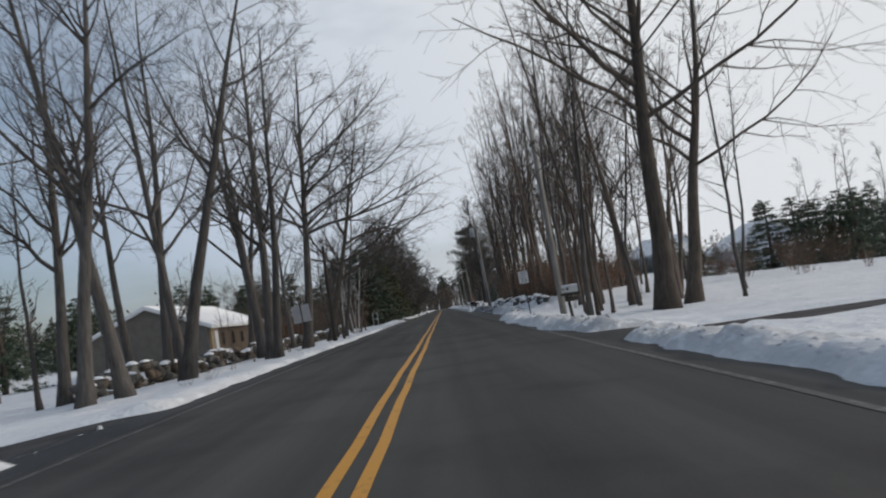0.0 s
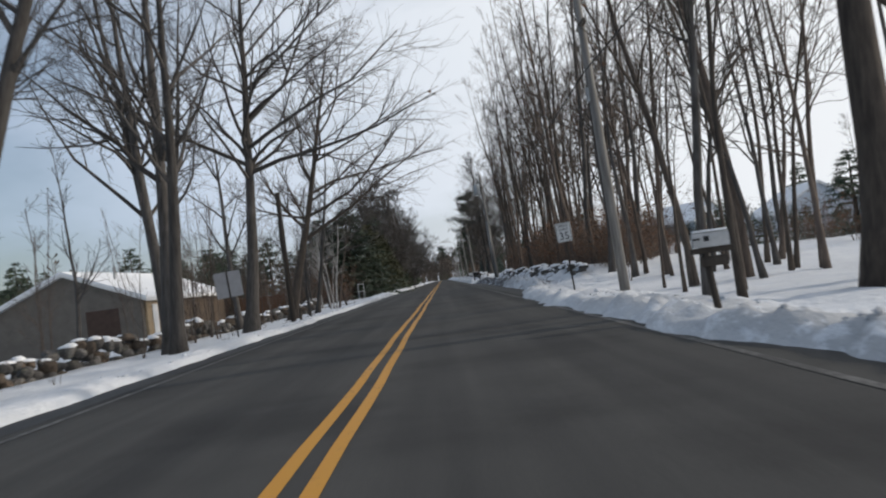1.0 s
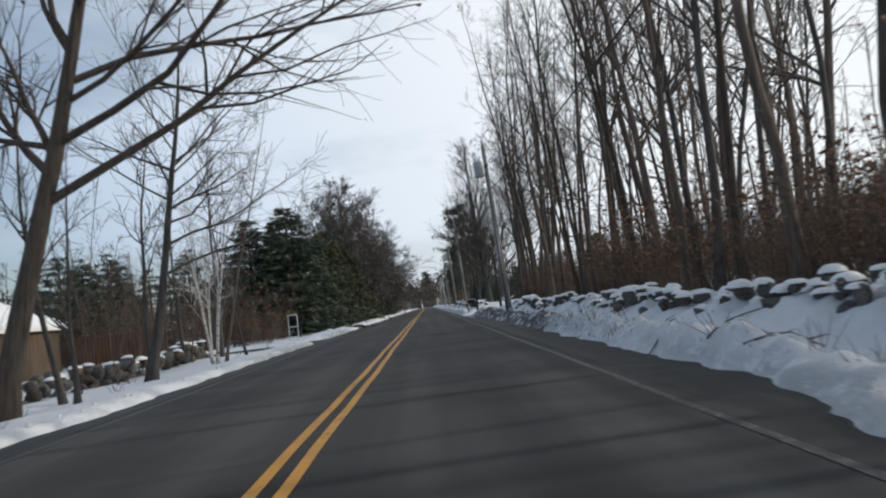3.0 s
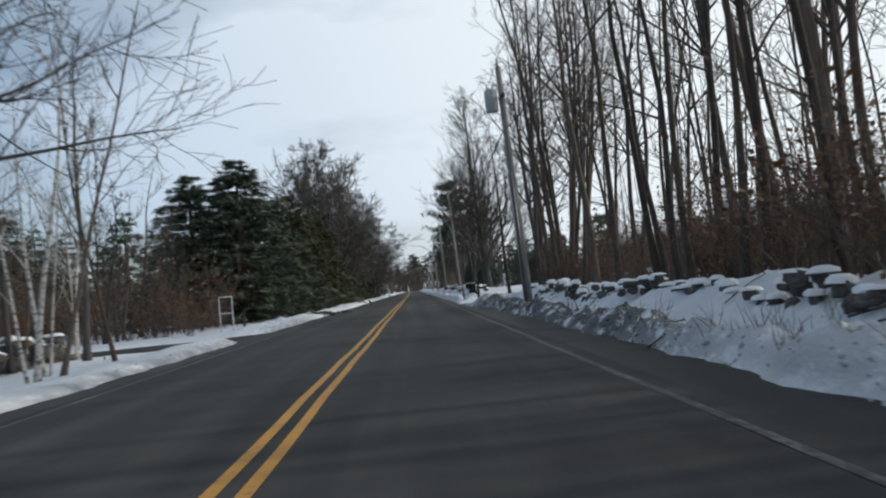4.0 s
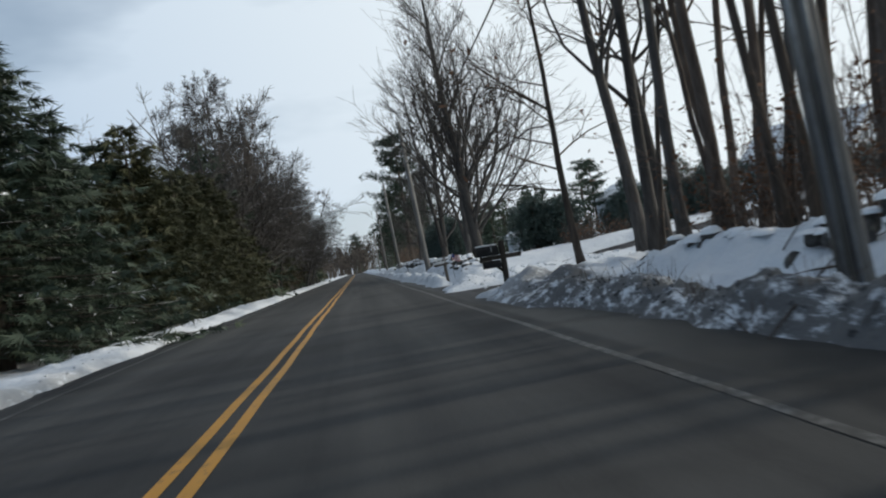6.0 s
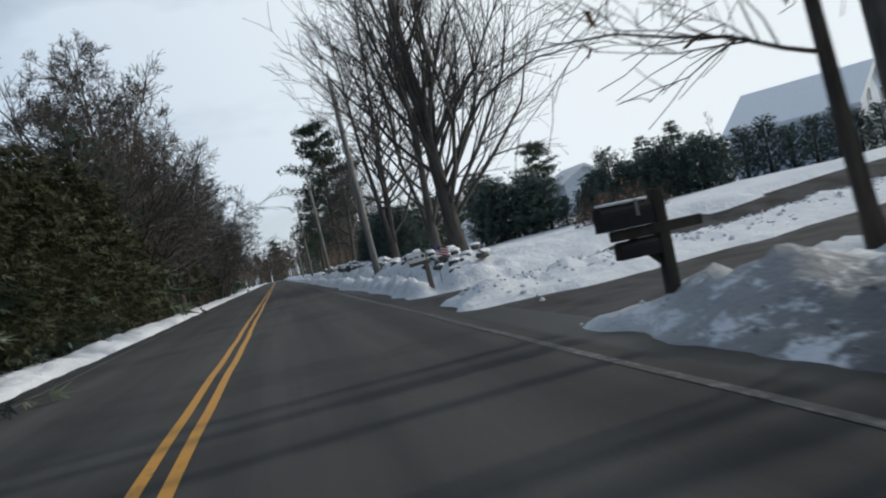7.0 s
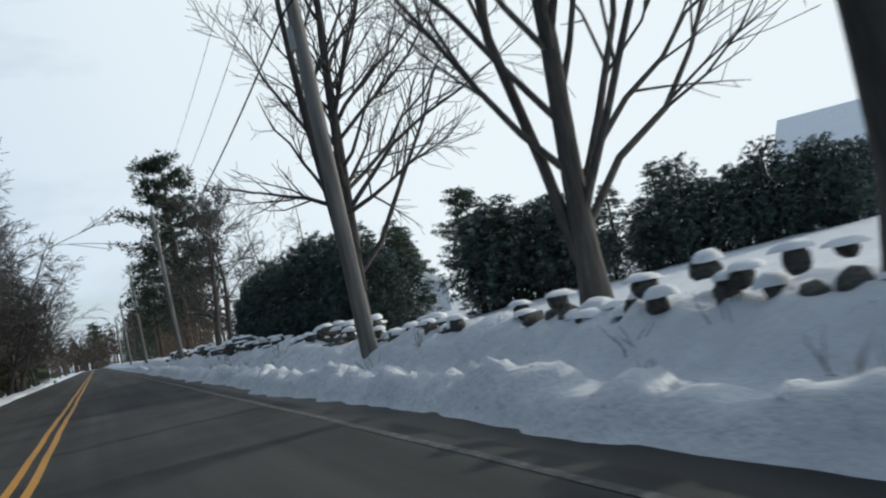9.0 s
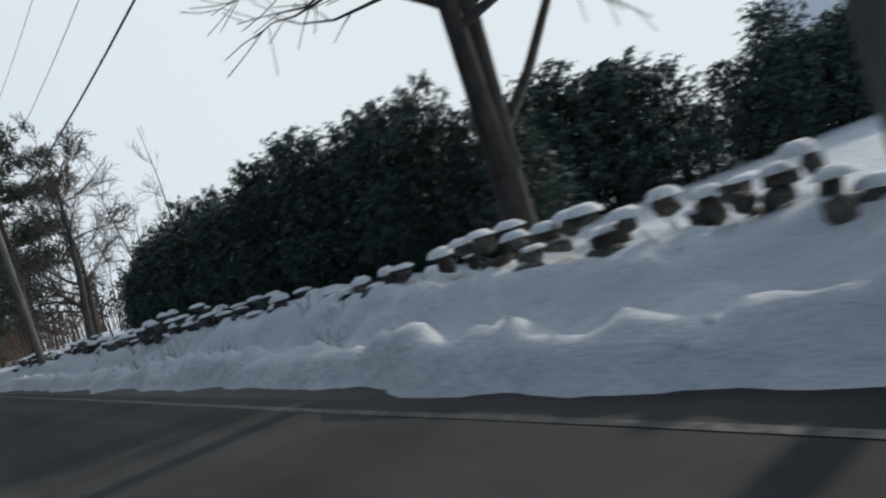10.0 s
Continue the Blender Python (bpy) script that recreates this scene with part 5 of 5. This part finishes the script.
back = thing("road_sign", "bare metal back of a road sign on a thin post", "road sign", m=pose(-7.05, 40.6, ground_z(-7.05, 40.6), 0, -4, 12))
part("post", post_mesh(2.3), back)
part("plate", rounded_plate(0.86, 0.86, 0.004, 0.04, M["sign_back"], "plate"), back, "dull aluminium plate", pose(0, 0.034, 1.78))

stub = thing("wooden_post", "cut-off weathered wooden pole by the stone wall", "post", m=pose(-7.0, 50.6, ground_z(-7.0, 50.6), 0, -0.5, 0))
part("shaft", mesh_data("shaft", *tube([(0, 0, -0.4), (0, 0, 3), (0.02, 0, 5.9)], [0.13, 0.12, 0.10], 12), M["wood_dark"], True), stub)

wire_frame = thing("sign_frame", "empty white metal sign frame standing in snow", "sign frame", m=pose(-7.3, 86.0, ground_z(-7.3, 86.0), 0, 0, 10))
for k, (a, b) in enumerate((((-0.25, 0, -0.3), (-0.25, 0, 1.4)), ((0.25, 0, -0.3), (0.25, 0, 1.4)), ((-0.25, 0, 1.4), (0.25, 0, 1.4)), ((-0.25, 0, 0.75), (0.25, 0, 0.75)))):
    part("rail", mesh_data("rail", *tube([a, b], [0.022, 0.022], 8), M["trim"], True), wire_frame)
for x, y, h in ((-7.9, 92.3, 0.8), (-5.9, 46.2, 0.5)):
    p = thing("marker_post", "short dark wooden post standing in snow", "post", m=pose(x, y, ground_z(x, y), 3, 2, 20))
    part("shaft", bm_data("shaft", box_bm(-0.05, 0.05, -0.05, 0.05, -0.3, h, 0.01), M["wood_dark"]), p)


# ------------------------------------------------------------------ mailboxes
def tunnel_box(length, w, h, mat, name):
    """A box with a rounded top, along x."""
    prof = [(-w / 2, 0), (w / 2, 0)] + [(w / 2 * math.cos(a), h - w / 2 + w / 2 * math.sin(a)) for a in np.linspace(0, math.pi, 9)]
    bm = bmesh.new()
    a = [bm.verts.new((-length / 2, y, z)) for y, z in prof]
    b = [bm.verts.new((length / 2, y, z)) for y, z in prof]
    n = len(prof)
    for i in range(n):
        bm.faces.new((a[i], a[(i + 1) % n], b[(i + 1) % n], b[i]))
    bm.faces.new(a[::-1])
    bm.faces.new(b)
    bmesh.ops.recalc_face_normals(bm, faces=bm.faces[:])
    return bm_data(name, bm, mat)


def bars(width, rows, mat, name="marking"):
    s = Soup()
    for x0, x1, z0, z1 in rows:
        s.put([(x0, 0, z0), (x1, 0, z0), (x1, 0, z1), (x0, 0, z1)], [(0, 1, 2, 3)])
    return s.mesh(name, mat, False)


def snow_pad(parent, x0, x1, y0, y1, z, t=0.05):
    bm = box_bm(x0, x1, y0, y1, z, z + t, min(t, (y1 - y0) / 2) * 0.45)
    part("snow_cap", bm_data("snow_cap", bm, M["snow_cap"], True), parent, "cap of snow")


g1 = ground_z(3.62, 24.2)
mb1 = thing("mailbox", "pale grey mailbox with dark markings on a leaning wooden post", "mailbox", m=pose(3.62, 24.2, g1, 0, 0, -8))
part("post", mesh_data("post", *tube([(0.02, 0.03, -0.35), (-0.1, 0, 0.92 - g1)], [0.055, 0.05], 6), M["wood_dark"], True), mb1)
part("arm", bm_data("arm", box_bm(-0.28, 0.3, -0.05, 0.05, 0.80 - g1, 0.88 - g1, 0.01), M["wood_dark"]), mb1)
bx = part("box", tunnel_box(0.48, 0.18, 0.21, M["grey_box"], "box"), mb1, "pale grey metal box", pose(0, 0, 0.885 - g1))
for row in ((-0.24, -0.20, 0.1, 0.13), (-0.19, -0.15, 0.1, 0.13), (-0.1, -0.03, 0.08, 0.15)):
    part("marking", bars(0.5, [row], M["black"]), bx, "dark mark", pose(0, -0.0945, 0.0))
part("lower_tube", tunnel_box(0.36, 0.14, 0.14, M["wood_dark"], "lower_tube"), mb1, "black newspaper tube", pose(0.02, 0, 0.62 - g1))
snow_pad(mb1, -0.23, 0.23, -0.06, 0.06, 1.09 - g1, 0.03)

g2 = ground_z(3.62, 96.4)
mb2 = thing("mailbox", "black mailbox and newspaper tube on a cross-shaped wooden post", "mailbox", m=pose(3.62, 96.4, g2, 0, 0, 4))
part("post", bm_data("post", box_bm(-0.06, 0.06, -0.06, 0.06, -0.35, 1.22 - g2, 0.012), M["wood_dark"]), mb2)
part("crossbar", bm_data("crossbar", box_bm(-0.55, 0.42, -0.065, -0.0, 0.80 - g2, 0.90 - g2, 0.01), M["wood_dark"]), mb2)
part("brace", mesh_data("brace", *tube([(-0.32, 0.02, 0.8 - g2), (-0.02, 0.02, 0.5 - g2)], [0.04, 0.04], 5), M["wood_dark"], True), mb2)
part("box", tunnel_box(0.52, 0.2, 0.24, M["black"], "box"), mb2, "black metal box", pose(-0.38, -0.03, 0.905 - g2))
part("flag", bm_data("flag", box_bm(-0.30, -0.27, -0.145, -0.135, 1.0 - g2, 1.16 - g2, 0.002), M["steel"]), mb2, "small signal flag")
part("newspaper_tube", tunnel_box(0.40, 0.16, 0.17, M["black"], "newspaper_tube"), mb2, "black newspaper tube", pose(-0.30, -0.03, 0.62 - g2))
snow_pad(mb2, -0.62, -0.14, -0.10, 0.04, 1.135 - g2, 0.03)

g3 = ground_z(3.58, 108.85)
mb3 = thing("mailbox", "white mailbox on a leaning grey wooden post beside the drive", "mailbox", m=pose(3.58, 108.85, g3, 0, -3, 0))
part("post", bm_data("post", box_bm(-0.055, 0.055, -0.055, 0.055, -0.35, 1.10 - g3, 0.012), M["wood"]), mb3)
part("arm", bm_data("arm", box_bm(-0.40, 0.12, -0.05, 0.05, 0.74 - g3, 0.82 - g3, 0.01), M["wood"]), mb3)
bx = part("box", tunnel_box(0.44, 0.18, 0.2, M["trim"], "box"), mb3, "white metal box", pose(-0.21, 0, 0.825 - g3))
for row in ((-0.05, 0.05, 0.1, 0.13), (0.12, 0.2, 0.08, 0.15), (-0.2, -0.1, 0.09, 0.12)):
    part("marking", bars(0.4, [row], M["black"]), bx, "dark mark", pose(0, -0.0935, 0.0))
snow_pad(mb3, -0.41, -0.03, -0.06, 0.06, 1.02 - g3, 0.03)
fl = thing("garden_flag", "small striped red and white flag on a thin stick", "flag", m=pose(3.86, 108.95, ground_z(3.86, 108.95), 0, 0, 0))
part("stick", mesh_data("stick", *tube([(0, 0, -0.2), (0, 0, 0.98)], [0.008, 0.008], 6), M["wood"], True), fl)


def cloth_strip(z0, z1, x0, x1):
    s = Soup()
    xs = np.linspace(x0, x1, 9)
    for t in (0, 0.004):
        v = [(x, 0.03 * math.sin(x * 18) + t, z - 0.35 * x) for x in xs for z in (z0, z1)]
        s.put(v, [(2 * i, 2 * i + 2, 2 * i + 3, 2 * i + 1) for i in range(8)])
    return s


for k in range(7):
    part("stripe", cloth_strip(0.74 + 0.032 * k, 0.772 + 0.032 * k, 0.01, 0.30).mesh("stripe", M["red" if k % 2 == 0 else "cloth"], False), fl, "red cloth stripe" if k % 2 == 0 else "white cloth stripe")
part("canton", cloth_strip(0.85, 0.964, 0.008, 0.12).mesh("canton", M["blue"], False), fl, "blue cloth corner", pose(0, -0.005, 0))


# ------------------------------------------------------------------ houses
def house(name, label, x0, x1, y0, y1, zb, ze, zr, wall_mat, windows, front_door=None, over=0.45, frame_mat=None, category="house"):
    """A gabled house with its ridge along y: walls, roof slopes under snow, windows."""
    root = thing(name, label, category)
    xm = (x0 + x1) / 2
    th = 0.2
    # gable walls and long walls
    for y, s in ((y0, 1), (y1, -1)):
        v = [(x0, y, zb), (x1, y, zb), (x1, y, ze), (xm, y, zr), (x0, y, ze)]
        v += [(a, y + s * th, c) for a, _, c in v]
        f = [(0, 1, 2, 3, 4), (9, 8, 7, 6, 5)] + [(i, (i + 1) % 5, (i + 1) % 5 + 5, i + 5) for i in range(5)]
        g = part("gable_wall", mesh_data("gable_wall", v, f, wall_mat), root)
        if s == 1:
            n = int((zr - zb) / 0.18)
            for i in range(n):
                z = zb + 0.18 * (i + 1)
                hw = (x1 - x0) / 2 * (1 if z <= ze else max(0, (zr - z) / (zr - ze)))
                if hw > 0.2:
                    part("clapboard", bm_data("clapboard", box_bm(xm - hw, xm + hw, y - 0.012, y + 0.01, z - 0.02, z), wall_mat), g)
    for x, s in ((x0, 1), (x1, -1)):
        part("side_wall", bm_data("side_wall", box_bm(min(x, x + s * th), max(x, x + s * th), y0 + th, y1 - th, zb, ze), wall_mat), root)
    # roof slopes and their snow
    k = (zr - ze) / (xm - x0)
    for s in (-1, 1):
        xe = xm + s * ((x1 - x0) / 2 + over)
        z_e = zr - k * abs(xe - xm)
        for nm, lift, thick, mat in (("roof", 0.0, 0.16, M["trim"]), ("roof_snow", 0.17, 0.14, M["snow_cap"])):
            ya, yb = y0 - over * (1 if nm == "roof" else 0.9), y1 + over * (1 if nm == "roof" else 0.9)
            v = [(xm, ya, zr + lift), (xe, ya, z_e + lift), (xe, yb, z_e + lift), (xm, yb, zr + lift)]
            v += [(a, b, c + thick) for a, b, c in v]
            part(nm, mesh_data(nm, v, [(3, 2, 1, 0), (4, 5, 6, 7), (0, 1, 5, 4), (1, 2, 6, 5), (2, 3, 7, 6), (3, 0, 4, 7)], mat), root, "thick snow on the roof" if lift else "white-edged roof")
    for nm, lab, wx0, wx1, wz0, wz1, mat in windows:
        fr = part(nm, bm_data(nm, box_bm(wx0 - 0.09, wx1 + 0.09, y0 - 0.06, y0 + 0.02, wz0 - 0.09, wz1 + 0.09, 0.01), frame_mat or M["trim"]), root, lab)
        part("pane", bm_data("pane", box_bm(wx0, wx1, y0 - 0.07, y0 - 0.055, wz0, wz1), mat), fr)
    return root


zb = ground_z(-21, 66) - 0.4
hl = house("house", "low grey clapboard house with snow on its roof", -27.2, -18.2, 63.0, 81.5, zb, 2.15, 4.05, M["siding"],
           [("garage_door", "brown garage door", -21.6, -19.6, 0.1, 1.75, M["door_brown"])], frame_mat=M["siding"])
tan = part("porch_wall", bm_data("porch_wall", box_bm(-18.19, -18.05, 63.3, 65.3, zb, 2.05, 0.01), M["siding_tan"]), hl, "tan timber wall")
part("porch_wall", bm_data("porch_wall", box_bm(-18.19, -18.06, 65.32, 81.2, zb, 2.05, 0.01), M["siding_brown"]), hl, "dark brown board wall")
part("door", bm_data("door", box_bm(-18.04, -18.0, 64.2, 65.1, zb + 0.3, 1.75, 0.01), M["trim"]), hl, "white side door")
for k in range(3):
    w = part("window", bm_data("window", box_bm(-18.04, -18.0, 66.2 + k * 3.1, 67.0 + k * 3.1, 0.5, 1.6, 0.01), M["siding_brown"]), hl)
    part("pane", bm_data("pane", box_bm(-18.0, -17.985, 66.28 + k * 3.1, 66.92 + k * 3.1, 0.58, 1.52), M["glass"]), w)
pipe = part("vent_pipe", mesh_data("vent_pipe", *tube([(-21.2, 67, 3.4), (-21.2, 67, 4.5)], [0.08, 0.08], 8), M["steel"], True), hl, "small roof vent")
fence = thing("fence", "red-brown board fence beside the house", "fence", m=pose(-17.6, 81.6, ground_z(-17, 82), 0, 0, 0))
for k in range(26):
    part("board", bm_data("board", box_bm(0.17 * k, 0.17 * k + 0.15, 0, 0.025, -0.2, 1.5 + 0.03 * math.sin(k * 2.1)), M["fence"]), fence)
for z in (0.3, 1.2):
    part("fence_rail", bm_data("fence_rail", box_bm(0, 4.4, 0.026, 0.08, z, z + 0.09), M["fence"]), fence)

zb = ground_z(41, 146) - 0.5
big = house("house", "large pale house with a broad snow-covered roof behind evergreens", 35.2, 43.4, 141.8, 150.5, zb, 4.6, 7.2, M["siding_white"],
      [("window", "white-framed upper window", 40.4, 41.1, 4.7, 5.6, M["glass"]), ("window", "white-framed upper window", 37.6, 38.3, 4.7, 5.6, M["glass"]),
       ("window", "white-framed window", 36.4, 37.2, 2.3, 3.5, M["glass"]), ("window", "white-framed window", 41.4, 42.2, 2.3, 3.5, M["glass"])])
big.matrix_basis = Matrix.Translation((39.0, 141.8, 0)) @ pose(0, 0, 0, 0, 0, 34) @ Matrix.Translation((-39.3, -146, 0))
zb = ground_z(31, 170) - 0.5
house("house", "distant small house with a snowy roof among evergreens", 29.0, 33.6, 167.0, 173.0, zb, 4.6, 5.9, M["siding_white"], [("window", "small window", 30.6, 31.4, 3.2, 4.2, M["glass"])])
zb = ground_z(14.8, 149) - 0.5
house("garden_shed", "small pale shed with a snowy roof behind the hedge", 13.7, 15.7, 148.0, 150.2, zb, 1.75, 2.3, M["siding_white"], [("window", "small dark window", 14.5, 15.0, 1.05, 1.5, M["glass"])], over=0.2, category="shed")
zb = ground_z(39, 101) - 0.5
house("house", "pale blue house beyond the snowy lawn and brush", 34.5, 44.0, 98.0, 105.5, zb, 2.9, 5.6, M["siding_white"],
      [("window", "window", 36 + 2.3 * k, 36.8 + 2.3 * k, 1.4, 2.5, M["glass"]) for k in range(3)])
# ------------------------------------------------------------------ dry stone walls
def stone_mesh(seed, mat):
    """A squarish, lumpy field stone of unit size."""
    R3 = np.random.default_rng(seed)
    bm = bmesh.new()
    bmesh.ops.create_icosphere(bm, subdivisions=2, radius=1.0)
    tilt = R3.normal(0, 1, (9, 3))
    for v in bm.verts:
        c = np.array(v.co[:])
        q = np.sign(c) * np.abs(c) ** 0.72 * 0.56
        for t in tilt:
            t = t / np.linalg.norm(t)
            over = q @ t - 0.40
            if over > 0:
                q = q - t * over * 0.95
        v.co = Vector(q + R3.normal(0, 0.02, 3))
    return bm_data("stone", bm, mat, True)


def cap_mesh(seed):
    R3 = np.random.default_rng(seed)
    bm = bmesh.new()
    bmesh.ops.create_icosphere(bm, subdivisions=2, radius=0.5)
    bmesh.ops.delete(bm, geom=[v for v in bm.verts if v.co.z < -0.22], context="VERTS")
    for v in bm.verts:
        v.co += Vector(R3.normal(0, 0.03, 3))
        v.co.z = max(v.co.z, -0.12)
    return bm_data("snow_cap", bm, M["snow_cap"], True)


caps = [cap_mesh(400 + i) for i in range(4)]


def stone_wall(label, x_of, y0, y1, top, mats, seed, step=0.42, courses=2, cap_share=0.6, gaps=(), size=1.0, buried=0.0):
    R3 = np.random.default_rng(seed)
    root = thing("stone_wall", label, "stone wall", kind="structure")
    stones = [stone_mesh(seed * 10 + i, M[mats[i % len(mats)]]) for i in range(7)]
    y, n = y0, 0
    while y < y1:
        st = step * R3.uniform(0.75, 1.35)
        if not any(a < y < b for a, b in gaps):
            for c in range(courses):
                x = x_of(y) + R3.uniform(-0.22, 0.22)
                t = top(y) + (R3.uniform(-0.26, 0.08) if buried else R3.uniform(-0.17, 0.09))
                h = R3.uniform(0.26, 0.46) * size * (R3.uniform(0.7, 1.45) if buried else 1.0)
                z = t - h * 0.5 - c * 0.33 * size
                if c and R3.uniform() < 0.3:
                    x -= 0.25
                m = pose(x, y + R3.uniform(-0.1, 0.1), z, R3.uniform(-14, 14), R3.uniform(-14, 14), R3.uniform(0, 360)) @ Matrix.Diagonal((R3.uniform(0.38, 0.60) * size, st * (R3.uniform(0.6, 1.3) if buried else R3.uniform(0.85, 1.15)), h * 1.15, 1))
                if not c or R3.uniform() >= buried:
                    part("stone", stones[n % 7], root, m=m)
                n += 1
                if c == 0 and R3.uniform() < cap_share:
                    fat = 1.0 + 0.45 * (buried > 0)
                    m = pose(x, y, z + h * 0.40, 0, 0, R3.uniform(0, 360)) @ Matrix.Diagonal((0.52 * size * fat, st * (1.0 + 0.2 * (buried > 0)), R3.uniform(0.2, 0.34) * size * fat * (R3.uniform(0.7, 1.3) if buried else 1.0), 1))
                    part("snow_cap", caps[n % 4], root, "cap of snow", m)
        y += st
    return root


stone_wall("tumbled brown field-stone wall along the snowy left verge", lambda y: -10.9 + 0.9 * float(sm(38, 62, np.array(y))) + 0.25 * math.sin(y * 0.2), 24.0, 77.0,
           lambda y: ground_z(-10.4, y) + 0.66 + 0.10 * math.sin(y * 0.7), ("stone", "stone_brown", "stone"), 51, 0.36, 3, 0.6, size=0.8)
stone_wall("grey field-stone wall half buried in ploughed snow", lambda y: 5.55 + 0.15 * math.sin(y * 0.3), 47.0, 91.5,
           lambda y: 0.80 + 0.10 * math.sin(y * 0.55) + 0.06 * math.sin(y * 1.7), ("stone",), 52, 0.29, 2, 1.0, size=0.48, buried=0.6)
stone_wall("long grey field-stone wall capped and banked with snow", lambda y: 4.95 + 0.12 * math.sin(y * 0.25), 109.7, 172.0,
           lambda y: 0.98 - 0.09 * (1 - float(sm(130, 141, np.array(y)))) + 0.07 * math.sin(y * 0.5) + 0.05 * math.sin(y * 1.9), ("stone",), 53, 0.26, 2, 0.95, size=0.46, buried=0.25)
stone_wall("tumbled grey stones half sunk in the snowbank", lambda y: 4.55 + 0.2 * math.sin(y * 1.3), 109.6, 114.5,
           lambda y: ground_z(4.55, y) + 0.15, ("stone",), 54, 0.36, 1, 1.0, size=0.42)
# loose lumps of frozen snow thrown up by the plough
R = np.random.default_rng(77)
lumps = Soup()
lump_bm = bmesh.new()
bmesh.ops.create_icosphere(lump_bm, subdivisions=1, radius=0.5)
lv, lf = np.array([v.co[:] for v in lump_bm.verts]), [[v.index for v in f.verts] for f in lump_bm.faces]
lump_bm.free()
for k in range(1500):
    y = R.uniform(4, 150)
    if 13.8 < y < 18 or 97.5 < y < 101 or 104.8 < y < 107.6:
        continue
    x = ROAD_R + (0.95 if 46 < y < 91 else 0.25) + abs(R.normal(0, 0.55)) if k % 4 else ROAD_L - 0.25 - abs(R.normal(0, 0.3))
    s = (R.uniform(0.02, 0.07) if k % 9 else R.uniform(0.06, 0.13)) * (0.55 if y > 108 else 1)
    lumps.put(lv * R.uniform(0.7, 1.2, 3) * s * (1 + R.normal(0, 0.22, lv.shape)) + (x, y, ground_z(x, y) + s * 0.05), lf)
for k in range(420):
    x = ROAD_R + R.uniform(0.3, 14)
    y = 103.5 + 0.22 * (x - ROAD_R) + R.normal(0, 0.6)
    s = R.uniform(0.04, 0.13)
    lumps.put(lv * R.uniform(0.7, 1.2, 3) * s * (1 + R.normal(0, 0.22, lv.shape)) + (x, y, ground_z(x, y) + s * 0.05), lf)
for k in range(900):
    y = R.uniform(54, 91)
    x = R.uniform(3.5, 4.6)
    s = R.uniform(0.025, 0.085)
    lumps.put(lv * R.uniform(0.7, 1.2, 3) * s * (1 + R.normal(0, 0.25, lv.shape)) + (x, y, ground_z(x, y) + s * 0.05), lf)
tagged(new("snow_lumps", lumps.mesh("snow_lumps", M["snow"], False)), "broken lumps of ploughed snow along the banks", "snow", kind="stuff")


# ------------------------------------------------------------------ dead stalks and fallen twigs in the banks
def weed(seed, h, n):
    R4 = np.random.default_rng(seed)
    out = []
    for _ in range(n):
        p = np.array([R4.normal(0, 0.08), R4.normal(0, 0.08), -0.1])
        d = np.array([R4.normal(0, 0.35), R4.normal(0, 0.35), 1])
        pts = [p]
        for _ in range(3):
            d = d + R4.normal(0, 0.18, 3)
            pts.append(pts[-1] + d / np.linalg.norm(d) * h * R4.uniform(0.6, 1.1) / 3)
        out.append(tube(pts, [0.006, 0.005, 0.004, 0.002], 3, cap=False))
    return out


weeds = Soup()
for k in range(90):
    right = k % 5 != 0
    y = R.uniform(46, 92) if k % 2 else R.uniform(110, 150)
    x = (R.uniform(3.6, 5.0) if right else R.uniform(-9.5, -6.5))
    if not right:
        y = R.uniform(22, 78)
    for v, f in weed(500 + k, R.uniform(0.35, 0.6), 7):
        weeds.put(v + np.array([x, y, ground_z(x, y)]), f)
tagged(new("weed_stalks", weeds.mesh("weed_stalks", M["bark_red"])), "dead brown weed stalks poking out of the snowbanks", "weeds", kind="stuff")
twig = Soup()
for k in range(42):
    y = R.uniform(48, 92)
    x = R.uniform(3.6, 5.3)
    z = ground_z(x, y) + 0.02
    a = R.uniform(0, 6.283)
    ln = R.uniform(0.3, 1.3)
    xs2 = [x + math.cos(a) * ln * q for q in (0, 0.35, 0.7, 1)]
    ys2 = [y + math.sin(a) * ln * q + R.normal(0, 0.05) for q in (0, 0.35, 0.7, 1)]
    twig.put(*tube([(u, w, ground_z(u, w) + R.uniform(0.0, 0.06)) for u, w in zip(xs2, ys2)], [0.014, 0.011, 0.008, 0.004], 4))
tagged(new("fallen_twigs", twig.mesh("fallen_twigs", M["bark_dark"], True)), "dark fallen twigs scattered over the snowbank", "twigs", kind="stuff")
